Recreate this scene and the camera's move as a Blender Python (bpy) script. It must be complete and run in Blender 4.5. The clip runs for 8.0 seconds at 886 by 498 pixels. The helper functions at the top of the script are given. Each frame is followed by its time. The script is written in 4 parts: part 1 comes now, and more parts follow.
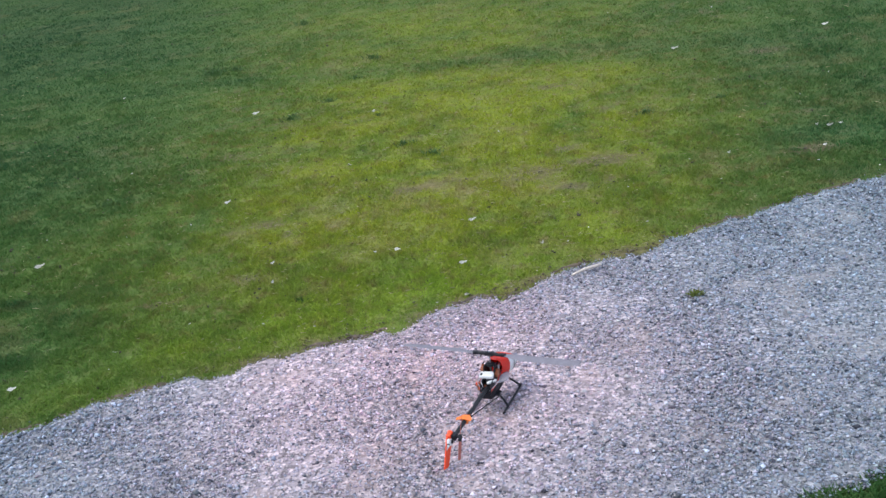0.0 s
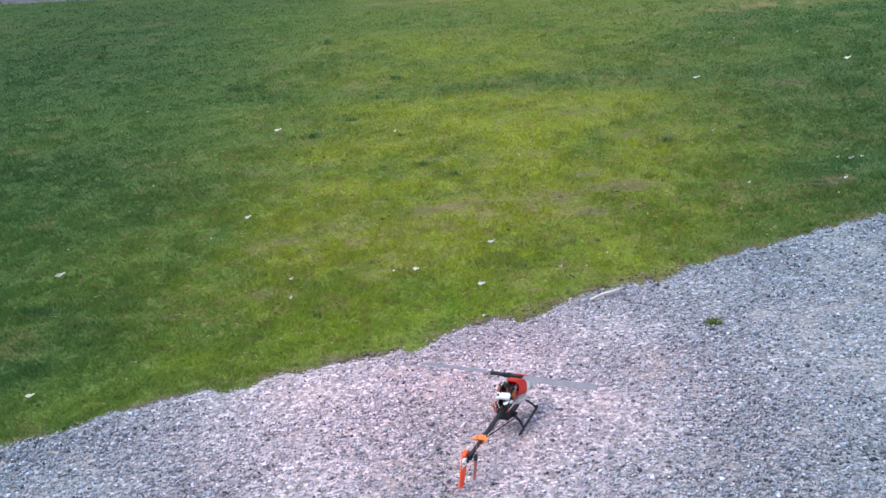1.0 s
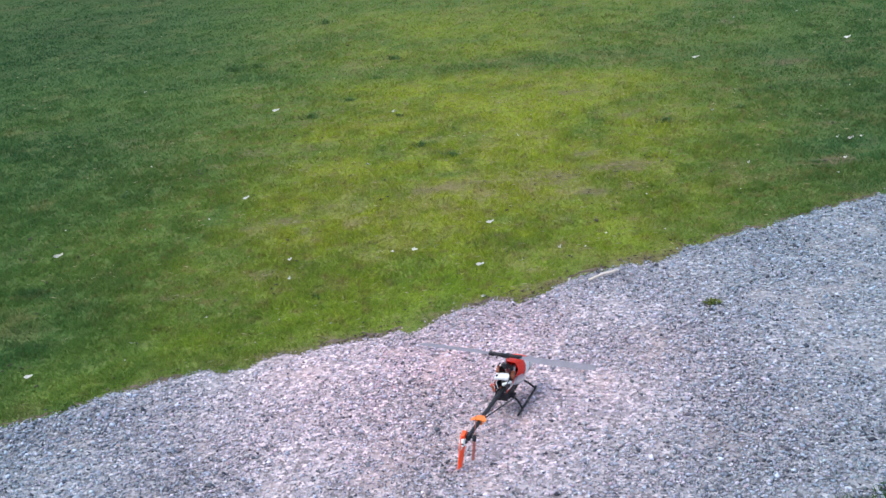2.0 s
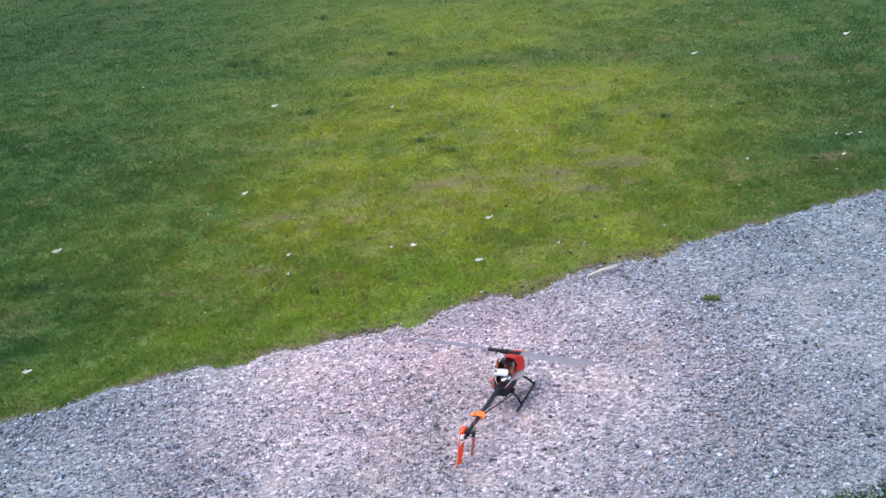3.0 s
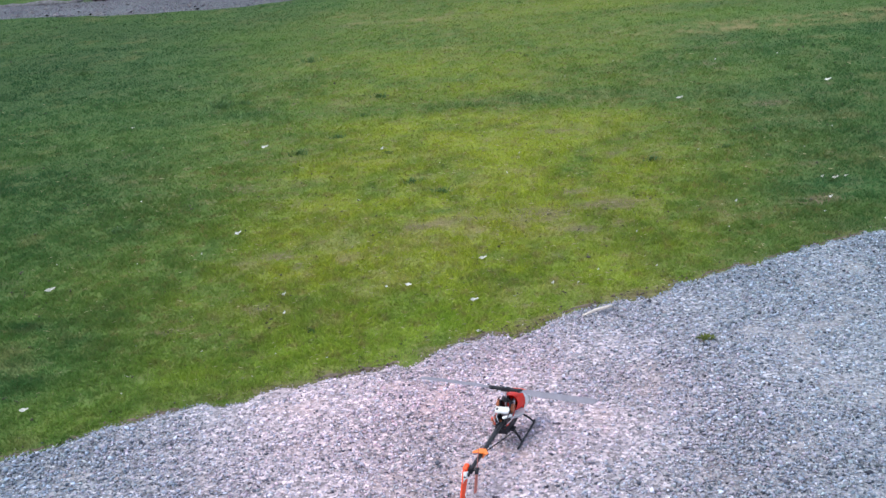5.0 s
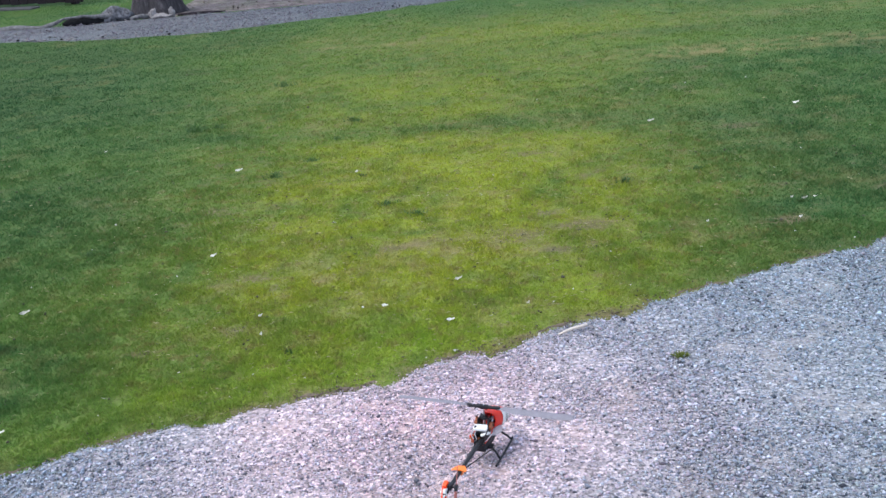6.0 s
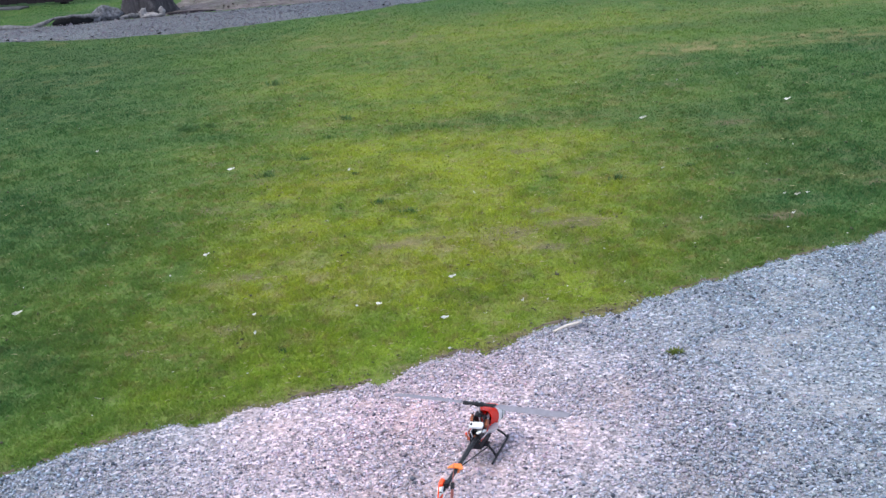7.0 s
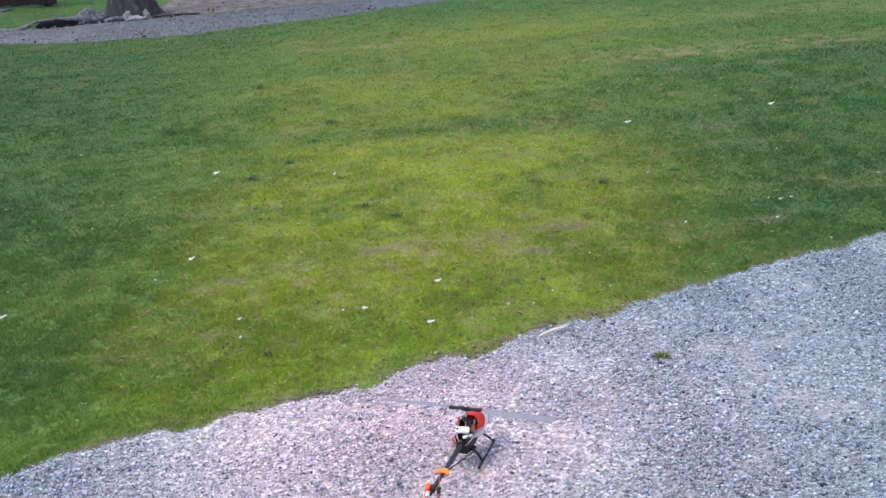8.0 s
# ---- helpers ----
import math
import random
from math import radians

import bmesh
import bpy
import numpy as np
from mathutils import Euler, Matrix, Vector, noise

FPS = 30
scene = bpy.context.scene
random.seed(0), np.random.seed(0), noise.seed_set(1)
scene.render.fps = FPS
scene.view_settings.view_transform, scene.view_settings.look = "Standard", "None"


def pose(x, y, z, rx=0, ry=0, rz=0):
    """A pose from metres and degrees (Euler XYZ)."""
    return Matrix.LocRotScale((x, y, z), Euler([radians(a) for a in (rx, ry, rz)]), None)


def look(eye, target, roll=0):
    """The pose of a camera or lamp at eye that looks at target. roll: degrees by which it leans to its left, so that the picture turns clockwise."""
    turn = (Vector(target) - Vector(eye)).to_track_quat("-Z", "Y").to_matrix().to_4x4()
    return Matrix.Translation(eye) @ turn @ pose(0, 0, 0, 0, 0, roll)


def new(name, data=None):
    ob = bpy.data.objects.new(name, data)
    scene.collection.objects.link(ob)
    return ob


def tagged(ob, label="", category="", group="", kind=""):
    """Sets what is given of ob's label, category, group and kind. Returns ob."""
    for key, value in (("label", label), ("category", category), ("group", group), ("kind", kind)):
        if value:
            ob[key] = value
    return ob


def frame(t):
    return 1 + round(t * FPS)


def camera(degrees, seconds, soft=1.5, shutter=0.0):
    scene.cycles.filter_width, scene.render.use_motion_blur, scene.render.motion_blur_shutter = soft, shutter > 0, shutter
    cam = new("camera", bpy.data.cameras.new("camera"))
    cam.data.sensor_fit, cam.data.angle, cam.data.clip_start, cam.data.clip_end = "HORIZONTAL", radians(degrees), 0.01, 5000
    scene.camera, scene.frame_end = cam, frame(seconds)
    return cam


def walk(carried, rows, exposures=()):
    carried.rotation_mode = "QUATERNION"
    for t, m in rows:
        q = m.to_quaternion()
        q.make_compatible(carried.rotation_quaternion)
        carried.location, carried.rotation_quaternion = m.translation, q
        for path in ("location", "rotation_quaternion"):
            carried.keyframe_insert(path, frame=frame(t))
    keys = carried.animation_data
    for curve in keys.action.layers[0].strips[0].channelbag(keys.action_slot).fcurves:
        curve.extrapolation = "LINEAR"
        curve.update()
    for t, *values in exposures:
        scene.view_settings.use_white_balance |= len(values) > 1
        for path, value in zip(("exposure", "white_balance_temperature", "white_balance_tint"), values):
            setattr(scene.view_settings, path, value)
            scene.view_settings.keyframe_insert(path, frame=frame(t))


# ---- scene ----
# ---- camera ----
cam = camera(41.72, 8.0, soft=1.5)
walk(cam, [
    (0.0, pose(0.1295, 0.0831, 1.6841, 67.709, 6.417, 2.587)),
    (0.5, pose(0.1203, 0.0698, 1.6870, 68.812, 5.755, 2.143)),
    (1.0, pose(0.1085, 0.0645, 1.6824, 68.978, 5.033, 3.846)),
    (1.5, pose(0.1089, 0.0724, 1.6796, 68.470, 5.076, 3.778)),
    (3.0, pose(0.1040, 0.0716, 1.6796, 67.803, 4.938, 3.699)),
    (3.5, pose(0.1014, 0.0715, 1.6823, 67.819, 4.932, 3.472)),
    (4.0, pose(0.0973, 0.0621, 1.6841, 68.297, 4.744, 3.636)),
    (4.5, pose(0.0688, 0.0485, 1.6863, 69.324, 4.679, 2.770)),
    (4.7, pose(0.0496, 0.0397, 1.6854, 69.626, 4.424, 3.004)),
    (5.8, pose(0.0206, 0.0112, 1.6812, 70.629, 4.175, 1.235)),
    (6.0, pose(0.0152, -0.0008, 1.6786, 70.985, 4.127, 1.219)),
    (6.5, pose(0.0004, 0.0022, 1.6760, 70.959, 3.969, 0.810)),
    (7.0, pose(0.0041, 0.0030, 1.6748, 70.882, 4.258, 0.711)),
    (7.5, pose(0.0011, 0.0011, 1.6765, 70.892, 4.152, 0.375)),
    (8.0, pose(0.0000, 0.0000, 1.6800, 71.000, 4.000, -0.000)),
], exposures=[(0.0, 0.09), (1.0, 0.28), (4.0, 0.26), (6.5, 0.39), (8.0, 0.39)])

# ---- daylight: bright overcast, a wide soft sun high behind the left shoulder ----
SUN_EL, SUN_AZ = radians(58), radians(250)
world = bpy.data.worlds.new("overcast_sky")
world.use_nodes = True
wn = world.node_tree.nodes
sky = wn.new("ShaderNodeTexSky")
sky.sky_type, sky.sun_disc = "NISHITA", False
sky.sun_elevation, sky.sun_rotation = SUN_EL, SUN_AZ
sky.air_density, sky.dust_density, sky.ozone_density = 1.0, 4.0, 1.0
soft_sky = wn.new("ShaderNodeMix")
soft_sky.data_type = "RGBA"
soft_sky.inputs["Factor"].default_value = 0.55
soft_sky.inputs[7].default_value = (7.3, 8.9, 11.6, 1)
world.node_tree.links.new(sky.outputs[0], soft_sky.inputs[6])
world.node_tree.links.new(soft_sky.outputs[2], wn["Background"].inputs[0])
wn["Background"].inputs[1].default_value = 0.15
scene.world = world
sun_data = bpy.data.lights.new("sun", "SUN")
sun_data.energy, sun_data.angle, sun_data.color = 1.5, radians(24), (0.97, 0.97, 0.93)
sun = new("sun", sun_data)
sun_dir = Vector((math.sin(SUN_AZ) * math.cos(SUN_EL), math.cos(SUN_AZ) * math.cos(SUN_EL), math.sin(SUN_EL)))
sun.matrix_world = look(sun_dir * 30, (0, 0, 0))


# ---- materials ----
def shader(name):
    m = bpy.data.materials.new(name)
    m.use_nodes = True
    nt = m.node_tree
    return m, nt, nt.nodes["Principled BSDF"]


def add(nt, kind, **values):
    n = nt.nodes.new("ShaderNode" + kind)
    for k, val in values.items():
        n.inputs[k.replace("_", " ")].default_value = val
    return n


def ramp(nt, source, stops):
    r = nt.nodes.new("ShaderNodeValToRGB")
    el = r.color_ramp.elements
    while len(el) < len(stops):
        el.new(0.5)
    for e, (p, c) in zip(el, stops):
        e.position, e.color = p, (*c, 1)
    nt.links.new(source, r.inputs[0])
    return r.outputs[0]


def noise_of(nt, where, scale, detail=3.0, rough=0.55):
    n = add(nt, "TexNoise", Scale=scale, Detail=detail, Roughness=rough)
    nt.links.new(where, n.inputs["Vector"])
    return n.outputs["Fac"]


def mixed(nt, fac, a, b, kind="MIX"):
    n = nt.nodes.new("ShaderNodeMix")
    n.data_type, n.blend_type = "RGBA", kind
    for sock, val in ((n.inputs[0], fac), (n.inputs[6], a), (n.inputs[7], b)):
        if isinstance(val, bpy.types.NodeSocket):
            nt.links.new(val, sock)
        else:
            sock.default_value = val if isinstance(val, (int, float)) else (*val, 1)
    return n.outputs[2]


def bump(nt, bsdf, height, strength, distance):
    b = add(nt, "Bump", Strength=strength, Distance=distance)
    nt.links.new(height, b.inputs["Height"])
    nt.links.new(b.outputs[0], bsdf.inputs["Normal"])


def place_of(nt):
    return nt.nodes.new("ShaderNodeNewGeometry").outputs["Position"]


def local_of(nt):
    return nt.nodes.new("ShaderNodeTexCoord").outputs["Object"]


def plain(name, colour, rough=0.5, metal=0.0, grain=60.0, amount=0.25, relief=0.0006, gloss=0.5):
    """Paint, plastic or metal with fine uneven colour, gloss and relief."""
    m, nt, b = shader(name)
    where = local_of(nt)
    n = noise_of(nt, where, grain, 4)
    dark = tuple(c * (1 - amount) for c in colour)
    light = tuple(min(1, c * (1 + amount * 0.6)) for c in colour)
    nt.links.new(ramp(nt, n, [(0.3, dark), (0.7, light)]), b.inputs["Base Color"])
    spread = add(nt, "MapRange")
    nt.links.new(noise_of(nt, where, grain * 0.3, 2), spread.inputs[0])
    spread.inputs[3].default_value, spread.inputs[4].default_value = max(0.05, rough - 0.12), min(1, rough + 0.12)
    nt.links.new(spread.outputs[0], b.inputs["Roughness"])
    b.inputs["Metallic"].default_value = metal
    b.inputs["Specular IOR Level"].default_value = gloss
    bump(nt, b, n, 0.3, relief)
    return m


def stone_material(name, per_island, tints):
    m, nt, b = shader(name)
    where = place_of(nt)
    if per_island:
        pick = nt.nodes.new("ShaderNodeNewGeometry").outputs["Random Per Island"]
    else:
        vor = add(nt, "TexVoronoi", Scale=75.0)
        nt.links.new(where, vor.inputs["Vector"])
        sep = nt.nodes.new("ShaderNodeSeparateColor")
        nt.links.new(vor.outputs["Color"], sep.inputs[0])
        pick = sep.outputs[0]
    col = ramp(nt, pick, tints)
    if per_island:
        again = nt.nodes.new("ShaderNodeMath")
        again.operation = "MULTIPLY"
        again.inputs[1].default_value = 13.7
        nt.links.new(pick, again.inputs[0])
        rest = nt.nodes.new("ShaderNodeMath")
        rest.operation = "FRACT"
        nt.links.new(again.outputs[0], rest.inputs[0])
        hue = ramp(nt, rest.outputs[0], [(0.0, (1.14, 0.95, 1.0)), (0.35, (1.0, 1.0, 1.06)), (0.65, (0.90, 1.0, 1.10)), (0.85, (0.98, 1.05, 0.95)), (1.0, (1.12, 0.98, 0.9))])
        col = mixed(nt, 1.0, col, hue, "MULTIPLY")
    grain = ramp(nt, noise_of(nt, where, 420, 3), [(0.3, (0.72, 0.72, 0.72)), (0.7, (1.12, 1.12, 1.12))])
    col = mixed(nt, 1.0, col, grain, "MULTIPLY")
    # lens falloff put into the colour: stones brighter and pinker mid-path
    lens_pink = nt.nodes.new("ShaderNodeAttribute")
    lens_pink.attribute_name = "lens_pink"
    col = mixed(nt, lens_pink.outputs["Fac"], col, mixed(nt, 1.0, col, (2.30, 1.56, 1.50), "MULTIPLY"))
    nt.links.new(col, b.inputs["Base Color"])
    b.inputs["Roughness"].default_value = 0.85
    bump(nt, b, noise_of(nt, where, 300, 4), 0.5, 0.002)
    return m


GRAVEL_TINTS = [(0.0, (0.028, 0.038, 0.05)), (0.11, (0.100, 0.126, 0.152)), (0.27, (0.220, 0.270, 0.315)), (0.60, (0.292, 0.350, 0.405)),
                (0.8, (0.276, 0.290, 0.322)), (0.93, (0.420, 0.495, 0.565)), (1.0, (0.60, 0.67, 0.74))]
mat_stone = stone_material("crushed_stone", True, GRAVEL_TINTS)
mat_strip_stone = stone_material("dark_strip_stone", True, [(0.0, (0.130, 0.115, 0.140)), (0.5, (0.155, 0.137, 0.166)), (1.0, (0.185, 0.163, 0.194))])


def gravel_bed_material(name, tone):
    m, nt, b = shader(name)
    where = place_of(nt)
    vor = add(nt, "TexVoronoi", Scale=95.0)
    nt.links.new(where, vor.inputs["Vector"])
    sep = nt.nodes.new("ShaderNodeSeparateColor")
    nt.links.new(vor.outputs["Color"], sep.inputs[0])
    col = ramp(nt, sep.outputs[0], [(0.0, (0.10, 0.11, 0.12)), (0.5, (0.225, 0.25, 0.275)), (0.85, (0.345, 0.37, 0.395)), (1.0, (0.51, 0.54, 0.575))])
    dust = nt.nodes.new("ShaderNodeAttribute")
    dust.attribute_name = "dust"
    col = mixed(nt, dust.outputs["Fac"], col, mixed(nt, noise_of(nt, where, 60, 4), (0.33, 0.30, 0.285), (0.41, 0.38, 0.365)))
    col = mixed(nt, 1.0, col, (tone, tone, tone), "MULTIPLY")
    # the bed carries the same painted lens falloff as its stones
    lens_pink = nt.nodes.new("ShaderNodeAttribute")
    lens_pink.attribute_name = "lens_pink"
    col = mixed(nt, lens_pink.outputs["Fac"], col, mixed(nt, 1.0, col, (2.30, 1.56, 1.50), "MULTIPLY"))
    nt.links.new(col, b.inputs["Base Color"])
    b.inputs["Roughness"].default_value = 0.95
    bump(nt, b, vor.outputs["Distance"], 0.8, 0.006)
    return m


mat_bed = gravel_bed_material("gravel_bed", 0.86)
# far strip: same bed pattern at about half the tone
mat_strip_bed = gravel_bed_material("dark_gravel_bed", 0.46)


def grass_colour(nt, where, dry):
    """Fresh to yellowing green by patches; straw where the dry value is high."""
    patch = noise_of(nt, where, 0.55, 4, 0.6)
    col = ramp(nt, patch, [(0.30, (0.040, 0.130, 0.052)), (0.5, (0.063, 0.165, 0.050)), (0.7, (0.100, 0.205, 0.046))])
    fine = ramp(nt, noise_of(nt, where, 7.0, 3), [(0.3, (0.82, 0.85, 0.86)), (0.7, (1.14, 1.11, 1.06))])
    col = mixed(nt, 1.0, col, fine, "MULTIPLY")
    deep = ramp(nt, noise_of(nt, where, 2.4, 3, 0.6), [(0.46, (0.0, 0.0, 0.0)), (0.70, (0.5, 0.5, 0.5))])
    # thin yellow turf; the lens's brighter middle is put into this colour too
    old = nt.nodes.new("ShaderNodeAttribute")
    old.attribute_name = "yellowing"
    col = mixed(nt, old.outputs["Fac"], col, (0.345, 0.395, 0.034))
    edge_green = nt.nodes.new("ShaderNodeAttribute")
    edge_green.attribute_name = "edge_green"
    col = mixed(nt, edge_green.outputs["Fac"], col, (0.33, 0.44, 0.046))
    # corner falloff of the lens painted as darker green, with some dark spots
    darker_side = nt.nodes.new("ShaderNodeAttribute")
    darker_side.attribute_name = "dark_green"
    col = mixed(nt, darker_side.outputs["Fac"], col, (0.024, 0.088, 0.036))
    col = mixed(nt, deep, col, mixed(nt, 1.0, col, (0.62, 0.80, 0.95), "MULTIPLY"))
    thatch = ramp(nt, noise_of(nt, where, 17, 3, 0.6), [(0.51, (0.0, 0.0, 0.0)), (0.66, (0.6, 0.6, 0.6))])
    thatch = mixed(nt, 1.0, thatch, ramp(nt, old.outputs["Fac"], [(0.02, (0.08, 0.08, 0.08)), (0.30, (1.0, 1.0, 1.0))]), "MULTIPLY")
    col = mixed(nt, thatch, col, (0.25, 0.185, 0.085))
    dark_green = ramp(nt, noise_of(nt, where, 10, 3, 0.6), [(0.54, (0.0, 0.0, 0.0)), (0.74, (0.34, 0.34, 0.34))])
    col = mixed(nt, dark_green, col, (0.055, 0.14, 0.035))
    return mixed(nt, dry, col, (0.34, 0.26, 0.13))


def ground_material():
    m, nt, b = shader("lawn_soil")
    where = place_of(nt)
    dry = nt.nodes.new("ShaderNodeAttribute")
    dry.attribute_name = "dry"
    col = grass_colour(nt, where, dry.outputs["Fac"])
    soil = ramp(nt, noise_of(nt, where, 28, 4), [(0.35, (0.045, 0.066, 0.018)), (0.65, (0.105, 0.115, 0.038))])
    thatch = ramp(nt, noise_of(nt, where, 60, 3), [(0.4, (0.35, 0.35, 0.35)), (0.65, (0.72, 0.72, 0.72))])
    col = mixed(nt, thatch, soil, col)
    bare = nt.nodes.new("ShaderNodeAttribute")
    bare.attribute_name = "bare"
    earth = ramp(nt, noise_of(nt, where, 34, 4, 0.7), [(0.32, (0.050, 0.036, 0.023)), (0.52, (0.13, 0.095, 0.060)), (0.72, (0.29, 0.23, 0.165))])
    nt.links.new(mixed(nt, bare.outputs["Fac"], col, earth), b.inputs["Base Color"])
    b.inputs["Roughness"].default_value = 0.95
    b.inputs["Specular IOR Level"].default_value = 0.1
    bump(nt, b, noise_of(nt, where, 45, 5), 0.8, 0.02)
    return m


mat_ground = ground_material()


def blade_material():
    m, nt, b = shader("grass_blades")
    where = place_of(nt)
    dry = nt.nodes.new("ShaderNodeAttribute")
    dry.attribute_name = "dry"
    col = grass_colour(nt, where, dry.outputs["Fac"])
    pick = nt.nodes.new("ShaderNodeNewGeometry").outputs["Random Per Island"]
    own = ramp(nt, pick, [(0.0, (0.82, 0.85, 0.82)), (0.5, (1.0, 1.0, 1.0)), (0.93, (1.1, 1.06, 1.0)), (1.0, (1.5, 1.4, 1.3))])
    col = mixed(nt, 1.0, col, own, "MULTIPLY")
    nt.links.new(col, b.inputs["Base Color"])
    b.inputs["Roughness"].default_value = 0.6
    b.inputs["Specular IOR Level"].default_value = 0.12
    tr = nt.nodes.new("ShaderNodeBsdfTranslucent")
    nt.links.new(col, tr.inputs[0])
    both = nt.nodes.new("ShaderNodeMixShader")
    both.inputs[0].default_value = 0.35
    nt.links.new(b.outputs[0], both.inputs[1])
    nt.links.new(tr.outputs[0], both.inputs[2])
    nt.links.new(both.outputs[0], nt.nodes["Material Output"].inputs[0])
    return m


mat_blade = blade_material()


def bark_material():
    m, nt, b = shader("bark")
    where = local_of(nt)
    stretch = nt.nodes.new("ShaderNodeMapping")
    stretch.inputs["Scale"].default_value = (1, 1, 0.16)
    nt.links.new(where, stretch.inputs[0])
    ridges = noise_of(nt, stretch.outputs[0], 22, 5, 0.65)
    col = ramp(nt, ridges, [(0.35, (0.017, 0.015, 0.018)), (0.55, (0.048, 0.042, 0.048)), (0.75, (0.115, 0.102, 0.11))])
    nt.links.new(col, b.inputs["Base Color"])
    b.inputs["Roughness"].default_value = 0.95
    bump(nt, b, ridges, 1.0, 0.03)
    return m


mat_bark = bark_material()


def mulch_material():
    m, nt, b = shader("leaf_mulch")
    where = place_of(nt)
    n = noise_of(nt, where, 7, 6, 0.75)
    col = ramp(nt, n, [(0.36, (0.060, 0.045, 0.042)), (0.5, (0.15, 0.112, 0.105)), (0.64, (0.27, 0.215, 0.20))])
    moss = ramp(nt, noise_of(nt, where, 2.2, 5, 0.7), [(0.48, (0.0, 0.0, 0.0)), (0.62, (0.45, 0.45, 0.45))])
    col = mixed(nt, moss, col, (0.105, 0.13, 0.055))
    nt.links.new(col, b.inputs["Base Color"])
    b.inputs["Roughness"].default_value = 0.95
    bump(nt, b, n, 0.9, 0.03)
    return m


mat_mulch = mulch_material()
mat_kerb = plain("old_concrete", (0.075, 0.075, 0.082), 0.9, 0, 12, 0.3, 0.004)
mat_lip = plain("dark_turf_soil", (0.125, 0.092, 0.066), 0.95, 0, 45, 0.6, 0.006)
mat_rock = plain("weathered_rock", (0.125, 0.125, 0.14), 0.95, 0, 26, 0.75, 0.03, 0.2)
mat_quartz = plain("pale_stone", (0.26, 0.24, 0.24), 0.9, 0, 30, 0.5, 0.01)
mat_root = plain("bleached_root_wood", (0.15, 0.145, 0.152), 0.95, 0, 30, 0.6, 0.02, 0.2)
mat_fence = plain("dark_stained_boards", (0.032, 0.025, 0.03), 0.95, 0, 8, 0.4, 0.004, 0.1)
mat_hollow_bark = plain("bark_and_hollow_shade", (0.016, 0.016, 0.018), 0.95, 0, 20, 0.5, 0.004, 0.1)
mat_petal = plain("pale_dry_leaf", (0.66, 0.64, 0.59), 0.7, 0, 40, 0.15, 0.001)
mat_straw = plain("dead_stems", (0.47, 0.42, 0.24), 0.8, 0, 9, 0.45, 0.0005)
mat_stick = plain("bare_dry_wood", (0.62, 0.53, 0.46), 0.85, 0, 50, 0.3, 0.002)
mat_leaf = plain("tree_leaf", (0.06, 0.10, 0.025), 0.6, 0, 5, 0.3, 0.001)
def thin_shell(name, colour):
    """Glossy painted shell, thin enough to let some light through."""
    m = plain(name, colour, 0.32, 0, 25, 0.08, 0.0002)
    nt = m.node_tree
    tr = nt.nodes.new("ShaderNodeBsdfTranslucent")
    tr.inputs[0].default_value = (*colour, 1)
    both = nt.nodes.new("ShaderNodeMixShader")
    both.inputs[0].default_value = 0.3
    nt.links.new(nt.nodes["Principled BSDF"].outputs[0], both.inputs[1])
    nt.links.new(tr.outputs[0], both.inputs[2])
    nt.links.new(both.outputs[0], nt.nodes["Material Output"].inputs[0])
    return m


mat_red = thin_shell("red_canopy_paint", (0.95, 0.045, 0.022))
mat_white = plain("white_paint", (0.80, 0.79, 0.78), 0.35, 0, 25, 0.06, 0.0002)
mat_black = plain("black_plastic", (0.018, 0.018, 0.022), 0.5, 0, 80, 0.3, 0.0003, 0.25)
mat_carbon = plain("black_carbon_tube", (0.02, 0.02, 0.024), 0.45, 0, 120, 0.4, 0.0002, 0.25)
mat_orange = plain("bright_orange_plastic", (0.95, 0.075, 0.010), 0.4, 0, 60, 0.12, 0.0002)
mat_amber = plain("orange_plastic_sheet", (0.95, 0.20, 0.02), 0.4, 0, 60, 0.12, 0.0002)
mat_brown = plain("servo_case", (0.38, 0.12, 0.055), 0.5, 0, 80, 0.3, 0.0003)
mat_grey = plain("grey_composite", (0.21, 0.195, 0.225), 0.8, 0, 40, 0.15, 0.0002)
mat_pale = plain("pale_nylon", (0.40, 0.385, 0.42), 0.5, 0, 60, 0.12, 0.0002)
mat_alu = plain("brushed_aluminium", (0.62, 0.62, 0.65), 0.35, 1.0, 90, 0.15, 0.0002)
mat_tuft = plain("dark_tuft_blades", (0.07, 0.15, 0.036), 0.6, 0, 30, 0.4, 0.0005)
mat_speck = plain("litter_and_shade_specks", (0.05, 0.042, 0.026), 0.95, 0, 30, 0.5, 0.001)
mat_tail_blade = plain("dull_red_plastic", (0.42, 0.13, 0.10), 0.5, 0, 60, 0.2, 0.0002)
mat_wire = plain("red_wire", (0.55, 0.05, 0.03), 0.5, 0, 60, 0.2, 0.0002)


# ---- mesh helpers ----
def mesh_of(name, bm, material, smooth=None):
    me = bpy.data.meshes.new(name)
    if smooth is not None:
        for f in bm.faces:
            f.smooth = True
        for e in bm.edges:
            if len(e.link_faces) == 2 and e.calc_face_angle() > radians(smooth):
                e.smooth = False
    bm.to_mesh(me)
    bm.free()
    me.materials.append(material)
    return me


def part(name, bm, material, parent, label="", smooth=35):
    ob = new(name, mesh_of(name, bm, material, smooth))
    ob.parent = parent
    return tagged(ob, label)


